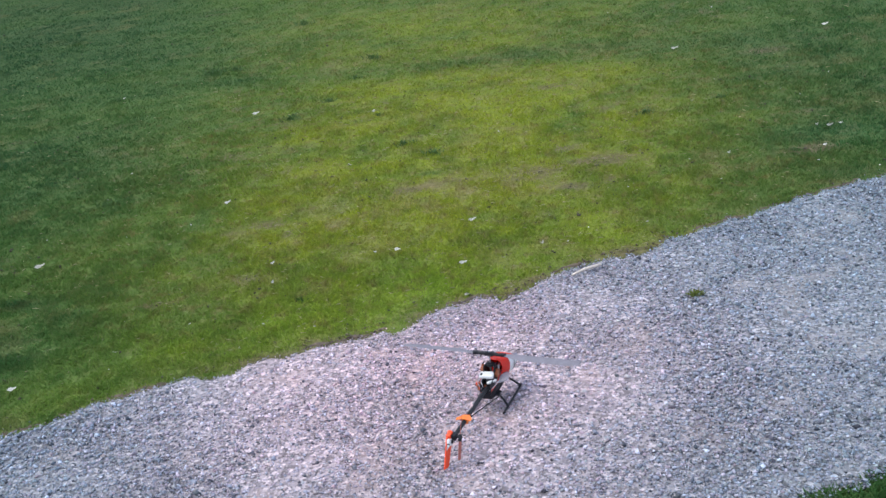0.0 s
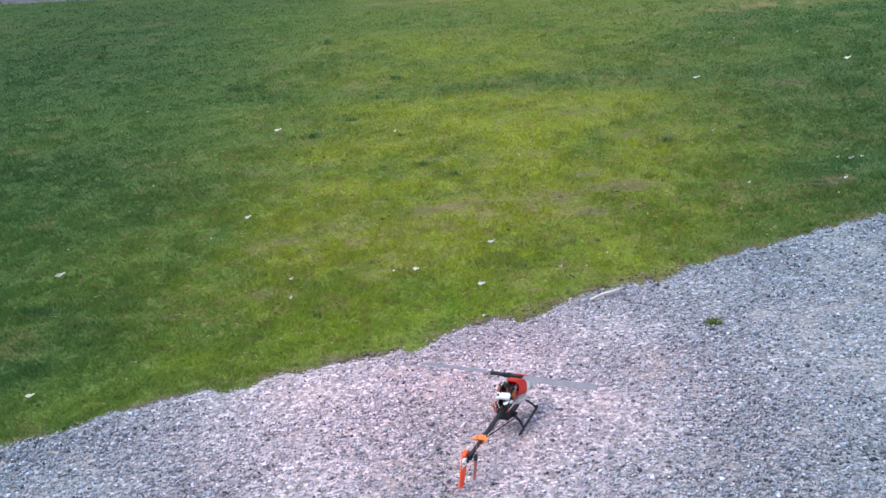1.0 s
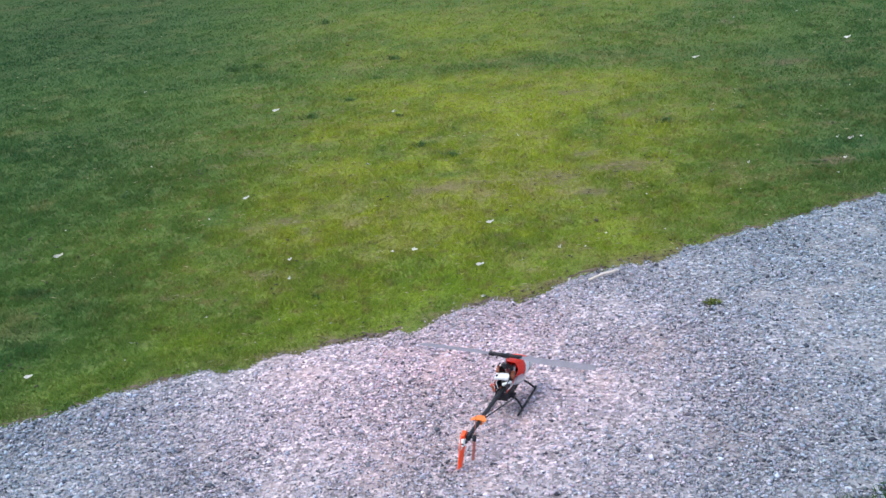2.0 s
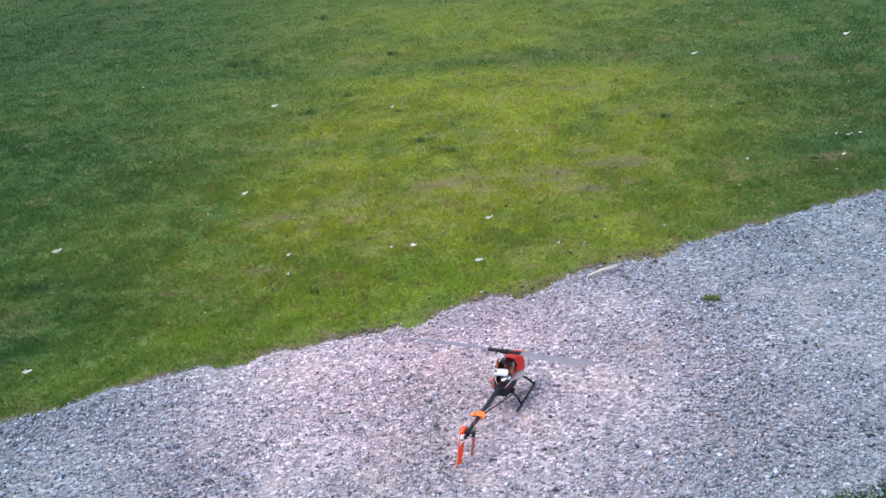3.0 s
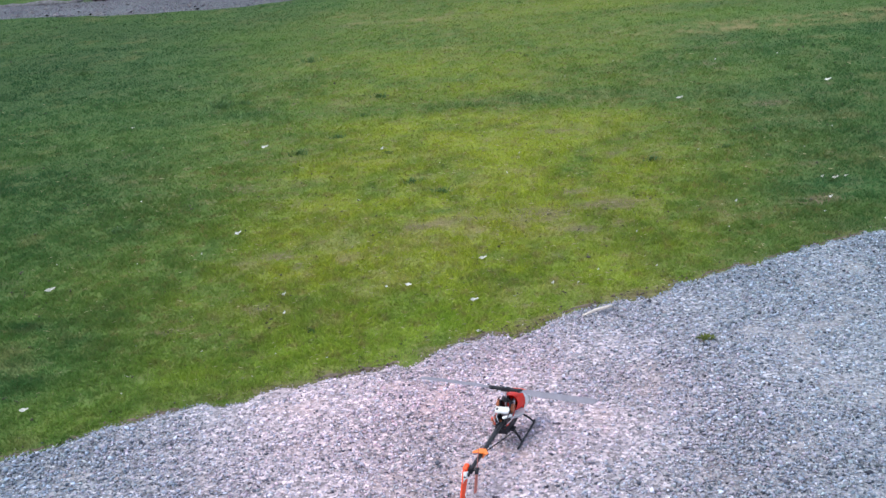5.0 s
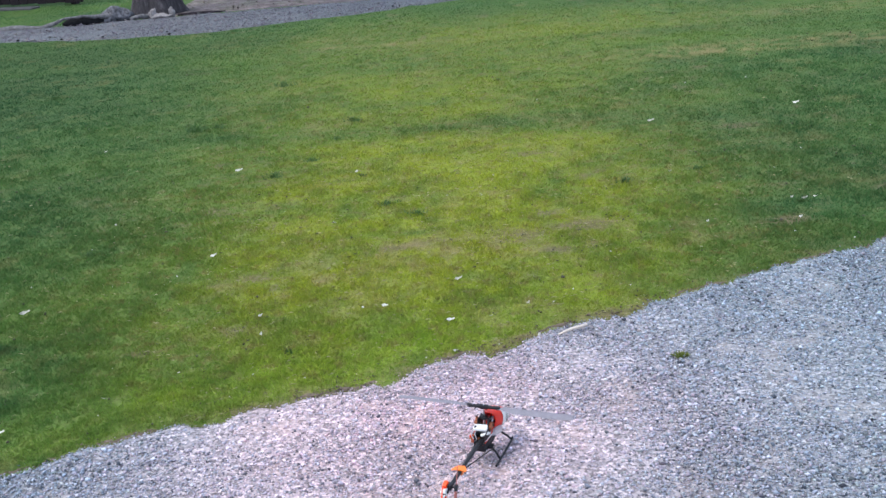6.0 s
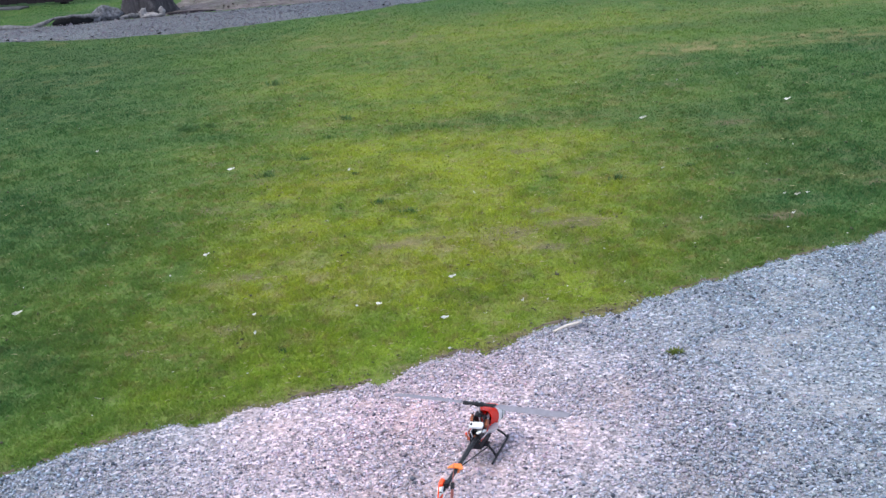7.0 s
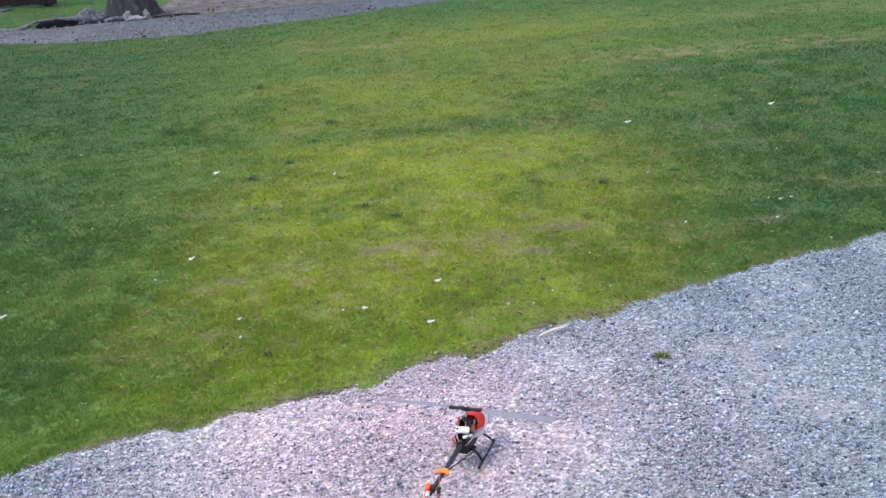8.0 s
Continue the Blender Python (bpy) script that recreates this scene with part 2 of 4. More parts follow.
def arrays_mesh(name, verts, faces, material):
    """A mesh from numpy arrays of vertices and of faces with one number of corners."""
    me = bpy.data.meshes.new(name)
    n, k = faces.shape
    me.vertices.add(len(verts))
    me.vertices.foreach_set("co", verts.astype(np.float32).ravel())
    me.loops.add(n * k)
    me.loops.foreach_set("vertex_index", faces.astype(np.int32).ravel())
    me.polygons.add(n)
    me.polygons.foreach_set("loop_start", np.arange(0, n * k, k, dtype=np.int32))
    me.update(calc_edges=True)
    me.materials.append(material)
    return me


def set_value(me, name, values):
    a = me.attributes.new(name, "FLOAT", "POINT")
    a.data.foreach_set("value", values.astype(np.float32))


LATTICE = np.random.default_rng(5).random((256, 256))


def lump(x, y, size):
    """Smooth value noise in the plane, 0 to 1, with lumps about size metres wide."""
    u, w = np.asarray(x) / size + 100.0, np.asarray(y) / size + 100.0
    i, j = np.floor(u).astype(int), np.floor(w).astype(int)
    a, b = u - i, w - j
    a, b = a * a * (3 - 2 * a), b * b * (3 - 2 * b)
    q = lambda m, n: LATTICE[(i + m) % 256, (j + n) % 256]
    return (q(0, 0) * (1 - a) + q(1, 0) * a) * (1 - b) + (q(0, 1) * (1 - a) + q(1, 1) * a) * b


def box(bm, size, at=(0, 0, 0), turn=(0, 0, 0), bevel=0.0):
    m = pose(*at, *turn) @ Matrix.Diagonal((*size, 1))
    made = bmesh.ops.create_cube(bm, size=1, matrix=m)["verts"]
    if bevel:
        edges = list({e for v in made for e in v.link_edges})
        bmesh.ops.bevel(bm, geom=edges, offset=bevel, segments=2, affect="EDGES", profile=0.5)


def rod(bm, a, b, r0, r1=None, sides=10):
    a, b = Vector(a), Vector(b)
    d = b - a
    m = Matrix.Translation((a + b) / 2) @ d.to_track_quat("Z", "Y").to_matrix().to_4x4()
    bmesh.ops.create_cone(bm, cap_ends=True, segments=sides, radius1=r0, radius2=r0 if r1 is None else r1, depth=d.length, matrix=m)


def pipe(bm, path, radii, sides=8):
    """A bent tube along a path, closed at its ends."""
    pts = [Vector(p) for p in path]
    rings = []
    for i, p in enumerate(pts):
        d = (pts[min(i + 1, len(pts) - 1)] - pts[max(i - 1, 0)]).normalized()
        q = d.to_track_quat("Z", "Y")
        r = radii[i] if isinstance(radii, (list, tuple)) else radii
        rings.append([bm.verts.new(p + q @ Vector((r * math.cos(2 * math.pi * k / sides), r * math.sin(2 * math.pi * k / sides), 0))) for k in range(sides)])
    for a, b in zip(rings, rings[1:]):
        for k in range(sides):
            bm.faces.new((a[k], a[(k + 1) % sides], b[(k + 1) % sides], b[k]))
    bm.faces.new(rings[0][::-1])
    bm.faces.new(rings[-1])


def plate(bm, outline, thick, m=Matrix.Identity(4)):
    """A flat plate: an outline in x, z set up along y, thick metres."""
    lo = [bm.verts.new(m @ Vector((x, -thick / 2, z))) for x, z in outline]
    hi = [bm.verts.new(m @ Vector((x, thick / 2, z))) for x, z in outline]
    bm.faces.new(lo)
    bm.faces.new(hi[::-1])
    n = len(lo)
    for k in range(n):
        bm.faces.new((lo[k], hi[k], hi[(k + 1) % n], lo[(k + 1) % n]))
    bmesh.ops.recalc_face_normals(bm, faces=bm.faces[:])


def thing(name, at, turn, label, category, group="", kind=""):
    ob = new(name)
    ob.empty_display_size = 0.1
    ob.matrix_world = pose(*at, 0, 0, turn)
    return tagged(ob, label, category, group, kind)


# ---- the plan of the ground ----
# far and near edge of the gravel path, and both edges of the gravel strip by the tree
FAR_X = [-9.0, -4.0, -2.2, -1.44, -1.27, -1.10, -1.01, -0.87, -0.84, -0.70, -0.56, -0.37, -0.28, -0.09, -0.01, 0.12, 0.33, 0.51, 0.60, 0.77, 1.05, 1.31, 1.55, 1.78, 2.6, 5.0, 12.0]
FAR_Y = [-2.0, 1.3, 2.55, 3.07, 3.21, 3.27, 3.32, 3.33, 3.38, 3.41, 3.48, 3.53, 3.64, 3.71, 3.72, 3.84, 3.97, 4.02, 4.11, 4.21, 4.345, 4.50, 4.60, 4.74, 5.2, 6.5, 10.0]
NEAR_X = [-9.0, -1.4, 0.62, 0.75, 0.84, 0.94, 1.6, 5.0, 12.0]
NEAR_Y = [-4.0, 1.40, 2.39, 2.43, 2.50, 2.58, 2.93, 4.6, 8.0]
STRIP_NEAR_X = [-16.0, -7.0, -4.94, -3.94, -3.01, -1.88, -1.16, -0.66, 0.2, 1.2]
STRIP_NEAR_Y = [14.2, 13.0, 12.67, 12.42, 12.35, 12.88, 13.19, 13.52, 14.0, 14.7]
STRIP_FAR_X = [-16.0, -7.0, -5.40, -4.60, -3.61, -2.40, -0.80, 0.2, 1.2]
STRIP_FAR_Y = [15.0, 14.0, 13.82, 13.88, 14.13, 14.25, 14.30, 14.5, 14.9]


def far_edge(x):
    return np.interp(x, FAR_X, FAR_Y) + (lump(x, 0 * x, 0.06) - 0.5) * 0.055 + (lump(x, 3 + 0 * x, 0.018) - 0.5) * 0.035


def near_edge(x):
    return np.interp(x, NEAR_X, NEAR_Y) + (lump(x, 7 + 0 * x, 0.07) - 0.5) * 0.06


def strip_near(x):
    return np.interp(x, STRIP_NEAR_X, STRIP_NEAR_Y) + (lump(x, 11 + 0 * x, 0.2) - 0.5) * 0.14


def strip_far(x):
    return np.interp(x, STRIP_FAR_X, STRIP_FAR_Y) + (lump(x, 15 + 0 * x, 0.3) - 0.5) * 0.1


# worn or sandy spots of the lawn: x, y, half width, half depth, strength
WORN = [(-0.05, 4.75, 0.55, 0.30, 0.22), (-0.45, 4.75, 0.35, 0.2, 0.2), (1.75, 9.4, 0.9, 0.24, 1.2), (2.9, 9.55, 0.7, 0.25, 1.0), (3.2, 11.2, 1.4, 0.3, 0.6),
        (-0.9, 10.8, 0.8, 0.10, 0.8), (-0.91, 4.53, 0.16, 0.08, 0.55), (-0.72, 4.57, 0.14, 0.07, 0.5), (-0.44, 4.95, 0.20, 0.08, 0.6),
        (-0.53, 4.67, 0.14, 0.07, 0.45), (-0.21, 5.0, 0.18, 0.07, 0.6), (-0.91, 4.03, 0.12, 0.06, 0.4), (-0.88, 4.78, 0.12, 0.07, 0.45), (0.41, 5.08, 0.22, 0.12, 0.55), (0.24, 4.75, 0.16, 0.08, 0.5),
        (-0.19, 4.81, 0.15, 0.07, 0.5), (0.06, 4.89, 0.16, 0.08, 0.5), (0.58, 5.49, 0.16, 0.08, 0.45), (-0.02, 5.72, 0.18, 0.08, 0.4), (0.75, 4.73, 0.10, 0.05, 0.35), (-0.1, 7.3, 1.1, 0.25, 0.12),
        (-0.38, 3.56, 0.10, 0.04, 0.5), (-0.02, 3.76, 0.16, 0.05, 0.4), (0.2, 3.92, 0.15, 0.04, 0.4), (0.1, 6.6, 0.7, 0.3, 0.15)]
# bare earth showing through: x, y, half width, half depth
BARE = [(1.32, 4.98, 0.11, 0.045), (1.35, 4.99, 0.10, 0.045), (1.34, 4.98, 0.06, 0.03), (0.40, 5.10, 0.10, 0.04), (0.47, 5.10, 0.13, 0.07), (0.28, 5.32, 0.08, 0.05), (-0.43, 4.92, 0.09, 0.035), (-0.24, 5.0, 0.10, 0.03), (-1.31, 3.90, 0.06, 0.03),
        (-0.97, 4.08, 0.07, 0.035), (0.29, 4.78, 0.06, 0.05), (1.51, 6.80, 0.12, 0.06), (-1.01, 4.64, 0.08, 0.05), (0.13, 5.01, 0.13, 0.10), (1.92, 5.41, 0.08, 0.04), (0.26, 6.46, 0.10, 0.05),
        (-0.55, 3.47, 0.11, 0.035), (-0.30, 3.63, 0.07, 0.03), (-0.10, 3.72, 0.12, 0.025), (0.10, 3.83, 0.07, 0.035), (-0.84, 3.38, 0.09, 0.025), (0.45, 4.04, 0.09, 0.02)]


def bare_at(x, y):
    v = 0 * x
    for cx, cy, rx, ry in BARE:
        v = v + np.exp(-((x - cx) / rx) ** 2 - ((y - cy) / ry) ** 2)
    v = v * (0.35 + 1.1 * lump(x, y, 0.035)) + np.clip(lump(x, y, 0.075) * 0.7 + lump(x, y, 0.5) * 0.3 - 0.74, 0, 1) * 3.0
    e = y - np.interp(x, FAR_X, FAR_Y)
    v = v + np.exp(-np.clip(e, 0, None) / 0.022) * np.clip(lump(x, y, 0.09) * 2.0 - 0.55, 0, 1) * (e > -0.08) * np.clip(1.0 - (x - 0.3) / 0.6, 0.15, 1)
    v = v + np.exp(-np.clip(e, 0, None) / 0.075) * np.clip(lump(x, y, 0.07) * 1.3 + lump(x, y, 0.022) * 1.1 - 1.45, 0, 0.8) * (e > 0)
    near = np.clip((y - 1.6) / 0.6, 0, 1) * np.clip((7.5 - np.abs(x)) / 2, 0, 1) * np.clip((17 - y) / 2, 0, 1)
    return np.clip(v, 0, 0.66) * near


def dry_at(x, y):
    v = np.clip((lump(x, y, 0.23) * 0.6 + lump(x, y, 0.06) * 0.4 - 0.62) * 1.6, 0, 1) * 0.7
    v = v + thin_bright_at(x, y) * np.clip(lump(x, y, 0.13) * 0.55 + lump(x, y, 0.05) * 0.45 - 0.52, 0, 1) * 1.1
    for cx, cy, rx, ry, s in WORN:
        d = ((x - cx) / rx) ** 2 + ((y - cy) / ry) ** 2
        v = v + s * np.exp(-d) * np.clip(1.5 * lump(x, y, 0.08) + 1.1 * lump(x, y, 0.03) - 0.85, 0, 1.2) * 0.8
    e = np.clip(y - np.interp(x, FAR_X, FAR_Y), 0, None)
    v = v + 0.9 * np.exp(-e / 0.04) * np.clip(lump(x, y, 0.13) * 1.6 - 0.55, 0, 1) * (e > 0)
    near = np.clip((y - 1.6) / 0.6, 0, 1) * np.clip((7.5 - np.abs(x)) / 2, 0, 1) * np.clip((17 - y) / 2, 0, 1)
    return np.clip(v, 0, 0.95) * near


# thin, yellow lawn plus painted lens brightness: x, y, half width, half depth, strength
THIN_BRIGHT = [(-0.20, 5.2, 1.2, 1.5, 0.85), (-0.4, 4.2, 0.9, 0.6, 0.25), (-0.3, 8.3, 1.6, 2.0, 0.50), (0.0, 6.6, 1.2, 0.9, 0.26), (0.3, 11.2, 2.6, 1.2, 0.36), (-0.2, 7.25, 1.25, 0.26, -0.42), (1.42, 5.15, 0.25, 0.2, -0.2)]


def thin_bright_at(x, y):
    v = 0
    for cx, cy, rx, ry, s in THIN_BRIGHT:
        v = v + s * np.exp(-(((x - cx) / rx) ** 2 + ((y - cy) / ry) ** 2))
    return np.clip(v * (0.28 + 0.72 * lump(x, y, 0.35) + 0.72 * lump(x, y, 0.09)), 0, 0.9)


# darker lawn, mostly painted lens falloff: x, y, half width, half depth, strength
LENS_DARK = [(-3.8, 9.5, 1.5, 3.4, 0.80), (-2.45, 5.6, 0.7, 1.3, 0.40), (-5.2, 12.0, 2.0, 1.6, 0.5), (3.3, 7.6, 1.3, 2.1, 0.60), (2.15, 5.6, 0.4, 0.5, 0.42), (1.55, 6.4, 0.8, 1.3, 0.34), (1.2, 4.75, 0.4, 0.3, 0.25), (-1.85, 4.0, 0.10, 0.06, 0.7), (-1.6, 3.86, 0.08, 0.05, 0.4), (-1.5, 11.6, 2.2, 0.6, 0.3),
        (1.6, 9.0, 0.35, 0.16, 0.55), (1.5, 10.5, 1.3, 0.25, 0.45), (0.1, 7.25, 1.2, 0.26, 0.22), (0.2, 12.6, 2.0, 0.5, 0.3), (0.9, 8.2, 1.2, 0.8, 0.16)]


def lens_dark_at(x, y):
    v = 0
    for cx, cy, rx, ry, s in LENS_DARK:
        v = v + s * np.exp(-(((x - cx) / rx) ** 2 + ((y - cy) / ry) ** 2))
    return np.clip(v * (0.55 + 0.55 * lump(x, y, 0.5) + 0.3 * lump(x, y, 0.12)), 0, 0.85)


def edge_green_at(x, y):
    """Brighter yellow-green grass beside the gravel, strongest left of the middle."""
    e = y - np.interp(x, FAR_X, FAR_Y)
    v = np.exp(-((e - 0.22) / 0.33) ** 2) * (e > -0.1) * np.clip(1.2 - np.abs(x + 0.55) / 1.2, 0, 1)
    return np.clip(v * (0.30 + 0.60 * lump(x, y, 0.16) + 0.25 * lump(x, y, 0.05)), 0, 0.9)


# ---- ground: one sheet to the horizon ----
def build_ground():
    gx = np.concatenate([[-1500, -500, -150, -50, -25, -14, -10], np.arange(-8, -2.4, 0.1), np.arange(-2.4, 2.4, 0.03), np.arange(2.4, 8.01, 0.1), [10, 14, 25, 50, 150, 500, 1500]])
    gy = np.concatenate([[-1500, -500, -150, -50, -20, -8, -3, 0], np.arange(1, 3.2, 0.1), np.arange(3.2, 7.5, 0.03), np.arange(7.5, 18.01, 0.1), [20, 25, 50, 150, 500, 1500]])
    X, Y = np.meshgrid(gx, gy, indexing="ij")
    v = np.stack([X, Y, 0 * X], -1).reshape(-1, 3)
    nx, ny = len(gx), len(gy)
    i, j = np.meshgrid(np.arange(nx - 1), np.arange(ny - 1), indexing="ij")
    a = (i * ny + j).ravel()
    me = arrays_mesh("ground", v, np.stack([a, a + ny, a + ny + 1, a + 1], -1), mat_ground)
    set_value(me, "dry", dry_at(v[:, 0], v[:, 1]))
    set_value(me, "yellowing", thin_bright_at(v[:, 0], v[:, 1]))
    set_value(me, "edge_green", edge_green_at(v[:, 0], v[:, 1]))
    set_value(me, "dark_green", lens_dark_at(v[:, 0], v[:, 1]))
    set_value(me, "bare", bare_at(v[:, 0], v[:, 1]))
    tagged(new("ground", me), "patchy green lawn with yellowing worn spots", "lawn", kind="structure")


build_ground()


def build_band(name, lo, hi, xs, rows, z, material, label, category):
    """A flat sheet between two edges, slightly raised, with a turned-down rim."""
    y0, y1 = lo(xs), hi(xs)
    t = np.linspace(0, 1, rows)
    X = np.repeat(xs[:, None], rows, 1)
    Y = y0[:, None] * (1 - t) + y1[:, None] * t
    Z = np.full_like(X, z)
    Z[:, 0] = Z[:, -1] = -0.004
    Z[:, 1:-1] += (lump(X, Y, 0.3)[:, 1:-1] - 0.5) * z * 0.8
    v = np.stack([X, Y, Z], -1).reshape(-1, 3)
    i, j = np.meshgrid(np.arange(len(xs) - 1), np.arange(rows - 1), indexing="ij")
    a = (i * rows + j).ravel()
    me = arrays_mesh(name, v, np.stack([a, a + rows, a + rows + 1, a + 1], -1), material)
    set_value(me, "lens_pink", lens_pink_at(v[:, 0], v[:, 1]))
    set_value(me, "dust", dust_at(v[:, 0], v[:, 1]) * 0.4)
    tagged(new(name, me), label, category, kind="structure")


def lens_pink_at(x, y):
    """Brighter, pinker middle of the path: the lens's colour falloff painted into the stone."""
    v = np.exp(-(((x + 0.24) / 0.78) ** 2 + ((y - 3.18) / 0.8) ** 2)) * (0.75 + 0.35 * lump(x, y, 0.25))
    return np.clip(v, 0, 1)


def dust_at(x, y):
    """Spots where fine tan grit shows between the stones, 0 to 1."""
    return np.clip((lump(x, y, 0.13) * 0.55 + lump(x, y, 0.06) * 0.45 - 0.60) * 4.0, 0, 1)


path_xs = np.concatenate([np.arange(-9, -2.2, 0.2), np.arange(-2.2, 3, 0.02), np.arange(3, 12.1, 0.25)])
build_band("gravel_path", near_edge, far_edge, path_xs, 40, 0.007, mat_bed, "grey crushed-stone gravel path across the lawn", "gravel path")
build_band("gravel_strip", strip_near, strip_far, np.arange(-16, 1.2, 0.05), 14, 0.010, mat_strip_bed, "grey gravel strip at the foot of the tree", "gravel strip")
build_band("mulch_bed", lambda x: strip_far(x) - 0.02, lambda x: 16.6 + 0.6 * lump(x, 20 + 0 * x, 0.5), np.arange(-3.75, 9.0, 0.1), 10, 0.016, mat_mulch,
           "brown bed of dry leaf mulch behind the gravel", "mulch bed")


def build_turf_edge():
    """The cut, crumbling soil edge of the turf above the gravel."""
    xs = np.arange(-3.0, 3.4, 0.008)
    fe = far_edge(xs)
    h = np.clip(1.25 - 1.1 * np.abs(xs + 0.1), 0.1, 0.8) * np.clip(lump(xs, 31 + 0 * xs, 0.12) * 0.6 + lump(xs, 35 + 0 * xs, 0.03) * 0.5 - 0.50, -0.3, 1) * 0.026
    wob = (lump(xs, 41 + 0 * xs, 0.02) - 0.5) * 0.016
    rows = [(-0.006 + wob, -0.004 + 0 * xs), (0.0 + wob, h * 0.7), (0.006 + wob, h), (0.018 + 0 * xs, h * 0.7), (0.034 + 0 * xs, -0.004 + 0 * xs)]
    v = np.stack([np.stack([xs, fe + dy, z], -1) for dy, z in rows], 1)
    n, r = len(xs), len(rows)
    i, j = np.meshgrid(np.arange(n - 1), np.arange(r - 1), indexing="ij")
    a = (i * r + j).ravel()
    me = arrays_mesh("turf_edge", v.reshape(-1, 3), np.stack([a, a + r, a + r + 1, a + 1], -1), mat_lip)
    tagged(new("turf_edge", me), "crumbling dark soil edge between turf and gravel", "turf edge", kind="structure")


build_turf_edge()


# ---- loose stones ----
def ball(detail):
    bm = bmesh.new()
    if detail:
        bmesh.ops.create_icosphere(bm, subdivisions=1, radius=1)
    else:
        q = [bm.verts.new(p) for p in ((1, 0, 0), (0, 1, 0), (-1, 0, 0), (0, -1, 0), (0, 0, 1), (0, 0, -1))]
        for k in range(4):
            bm.faces.new((q[k], q[(k + 1) % 4], q[4]))
            bm.faces.new((q[(k + 1) % 4], q[k], q[5]))
    bm.verts.index_update()
    v = np.array([p.co[:] for p in bm.verts])
    f = np.array([[p.index for p in q.verts] for q in bm.faces])
    bm.free()
    return v, f


def stones(name, x, y, z, size, rng, material, flat=0.62, detail=0):
    n = len(x)
    base, tri = ball(detail)
    c = len(base)
    shapes = base[None] * rng.uniform(0.65, 1.3, (40, c, 1)) + rng.normal(0, 0.16 if not detail else 0.1, (40, c, 3))
    v = shapes[rng.integers(0, 40, n)] * (size[:, None] * rng.uniform(0.65, 1.3, (n, 3)) * np.array([1.15, 0.88, flat]))[:, None, :]
    a, tilt = rng.uniform(0, 2 * np.pi, n), rng.normal(0, 0.5, n)
    ct, st = np.cos(tilt)[:, None], np.sin(tilt)[:, None]
    vy, vz = v[..., 1] * ct - v[..., 2] * st, v[..., 1] * st + v[..., 2] * ct
    ca, sa = np.cos(a)[:, None], np.sin(a)[:, None]
    out = np.stack([v[..., 0] * ca - vy * sa + x[:, None], v[..., 0] * sa + vy * ca + y[:, None], vz + z[:, None]], -1)
    f = (tri[None] + (np.arange(n) * c)[:, None, None]).reshape(-1, 3)
    return arrays_mesh(name, out.reshape(-1, 3), f, material)


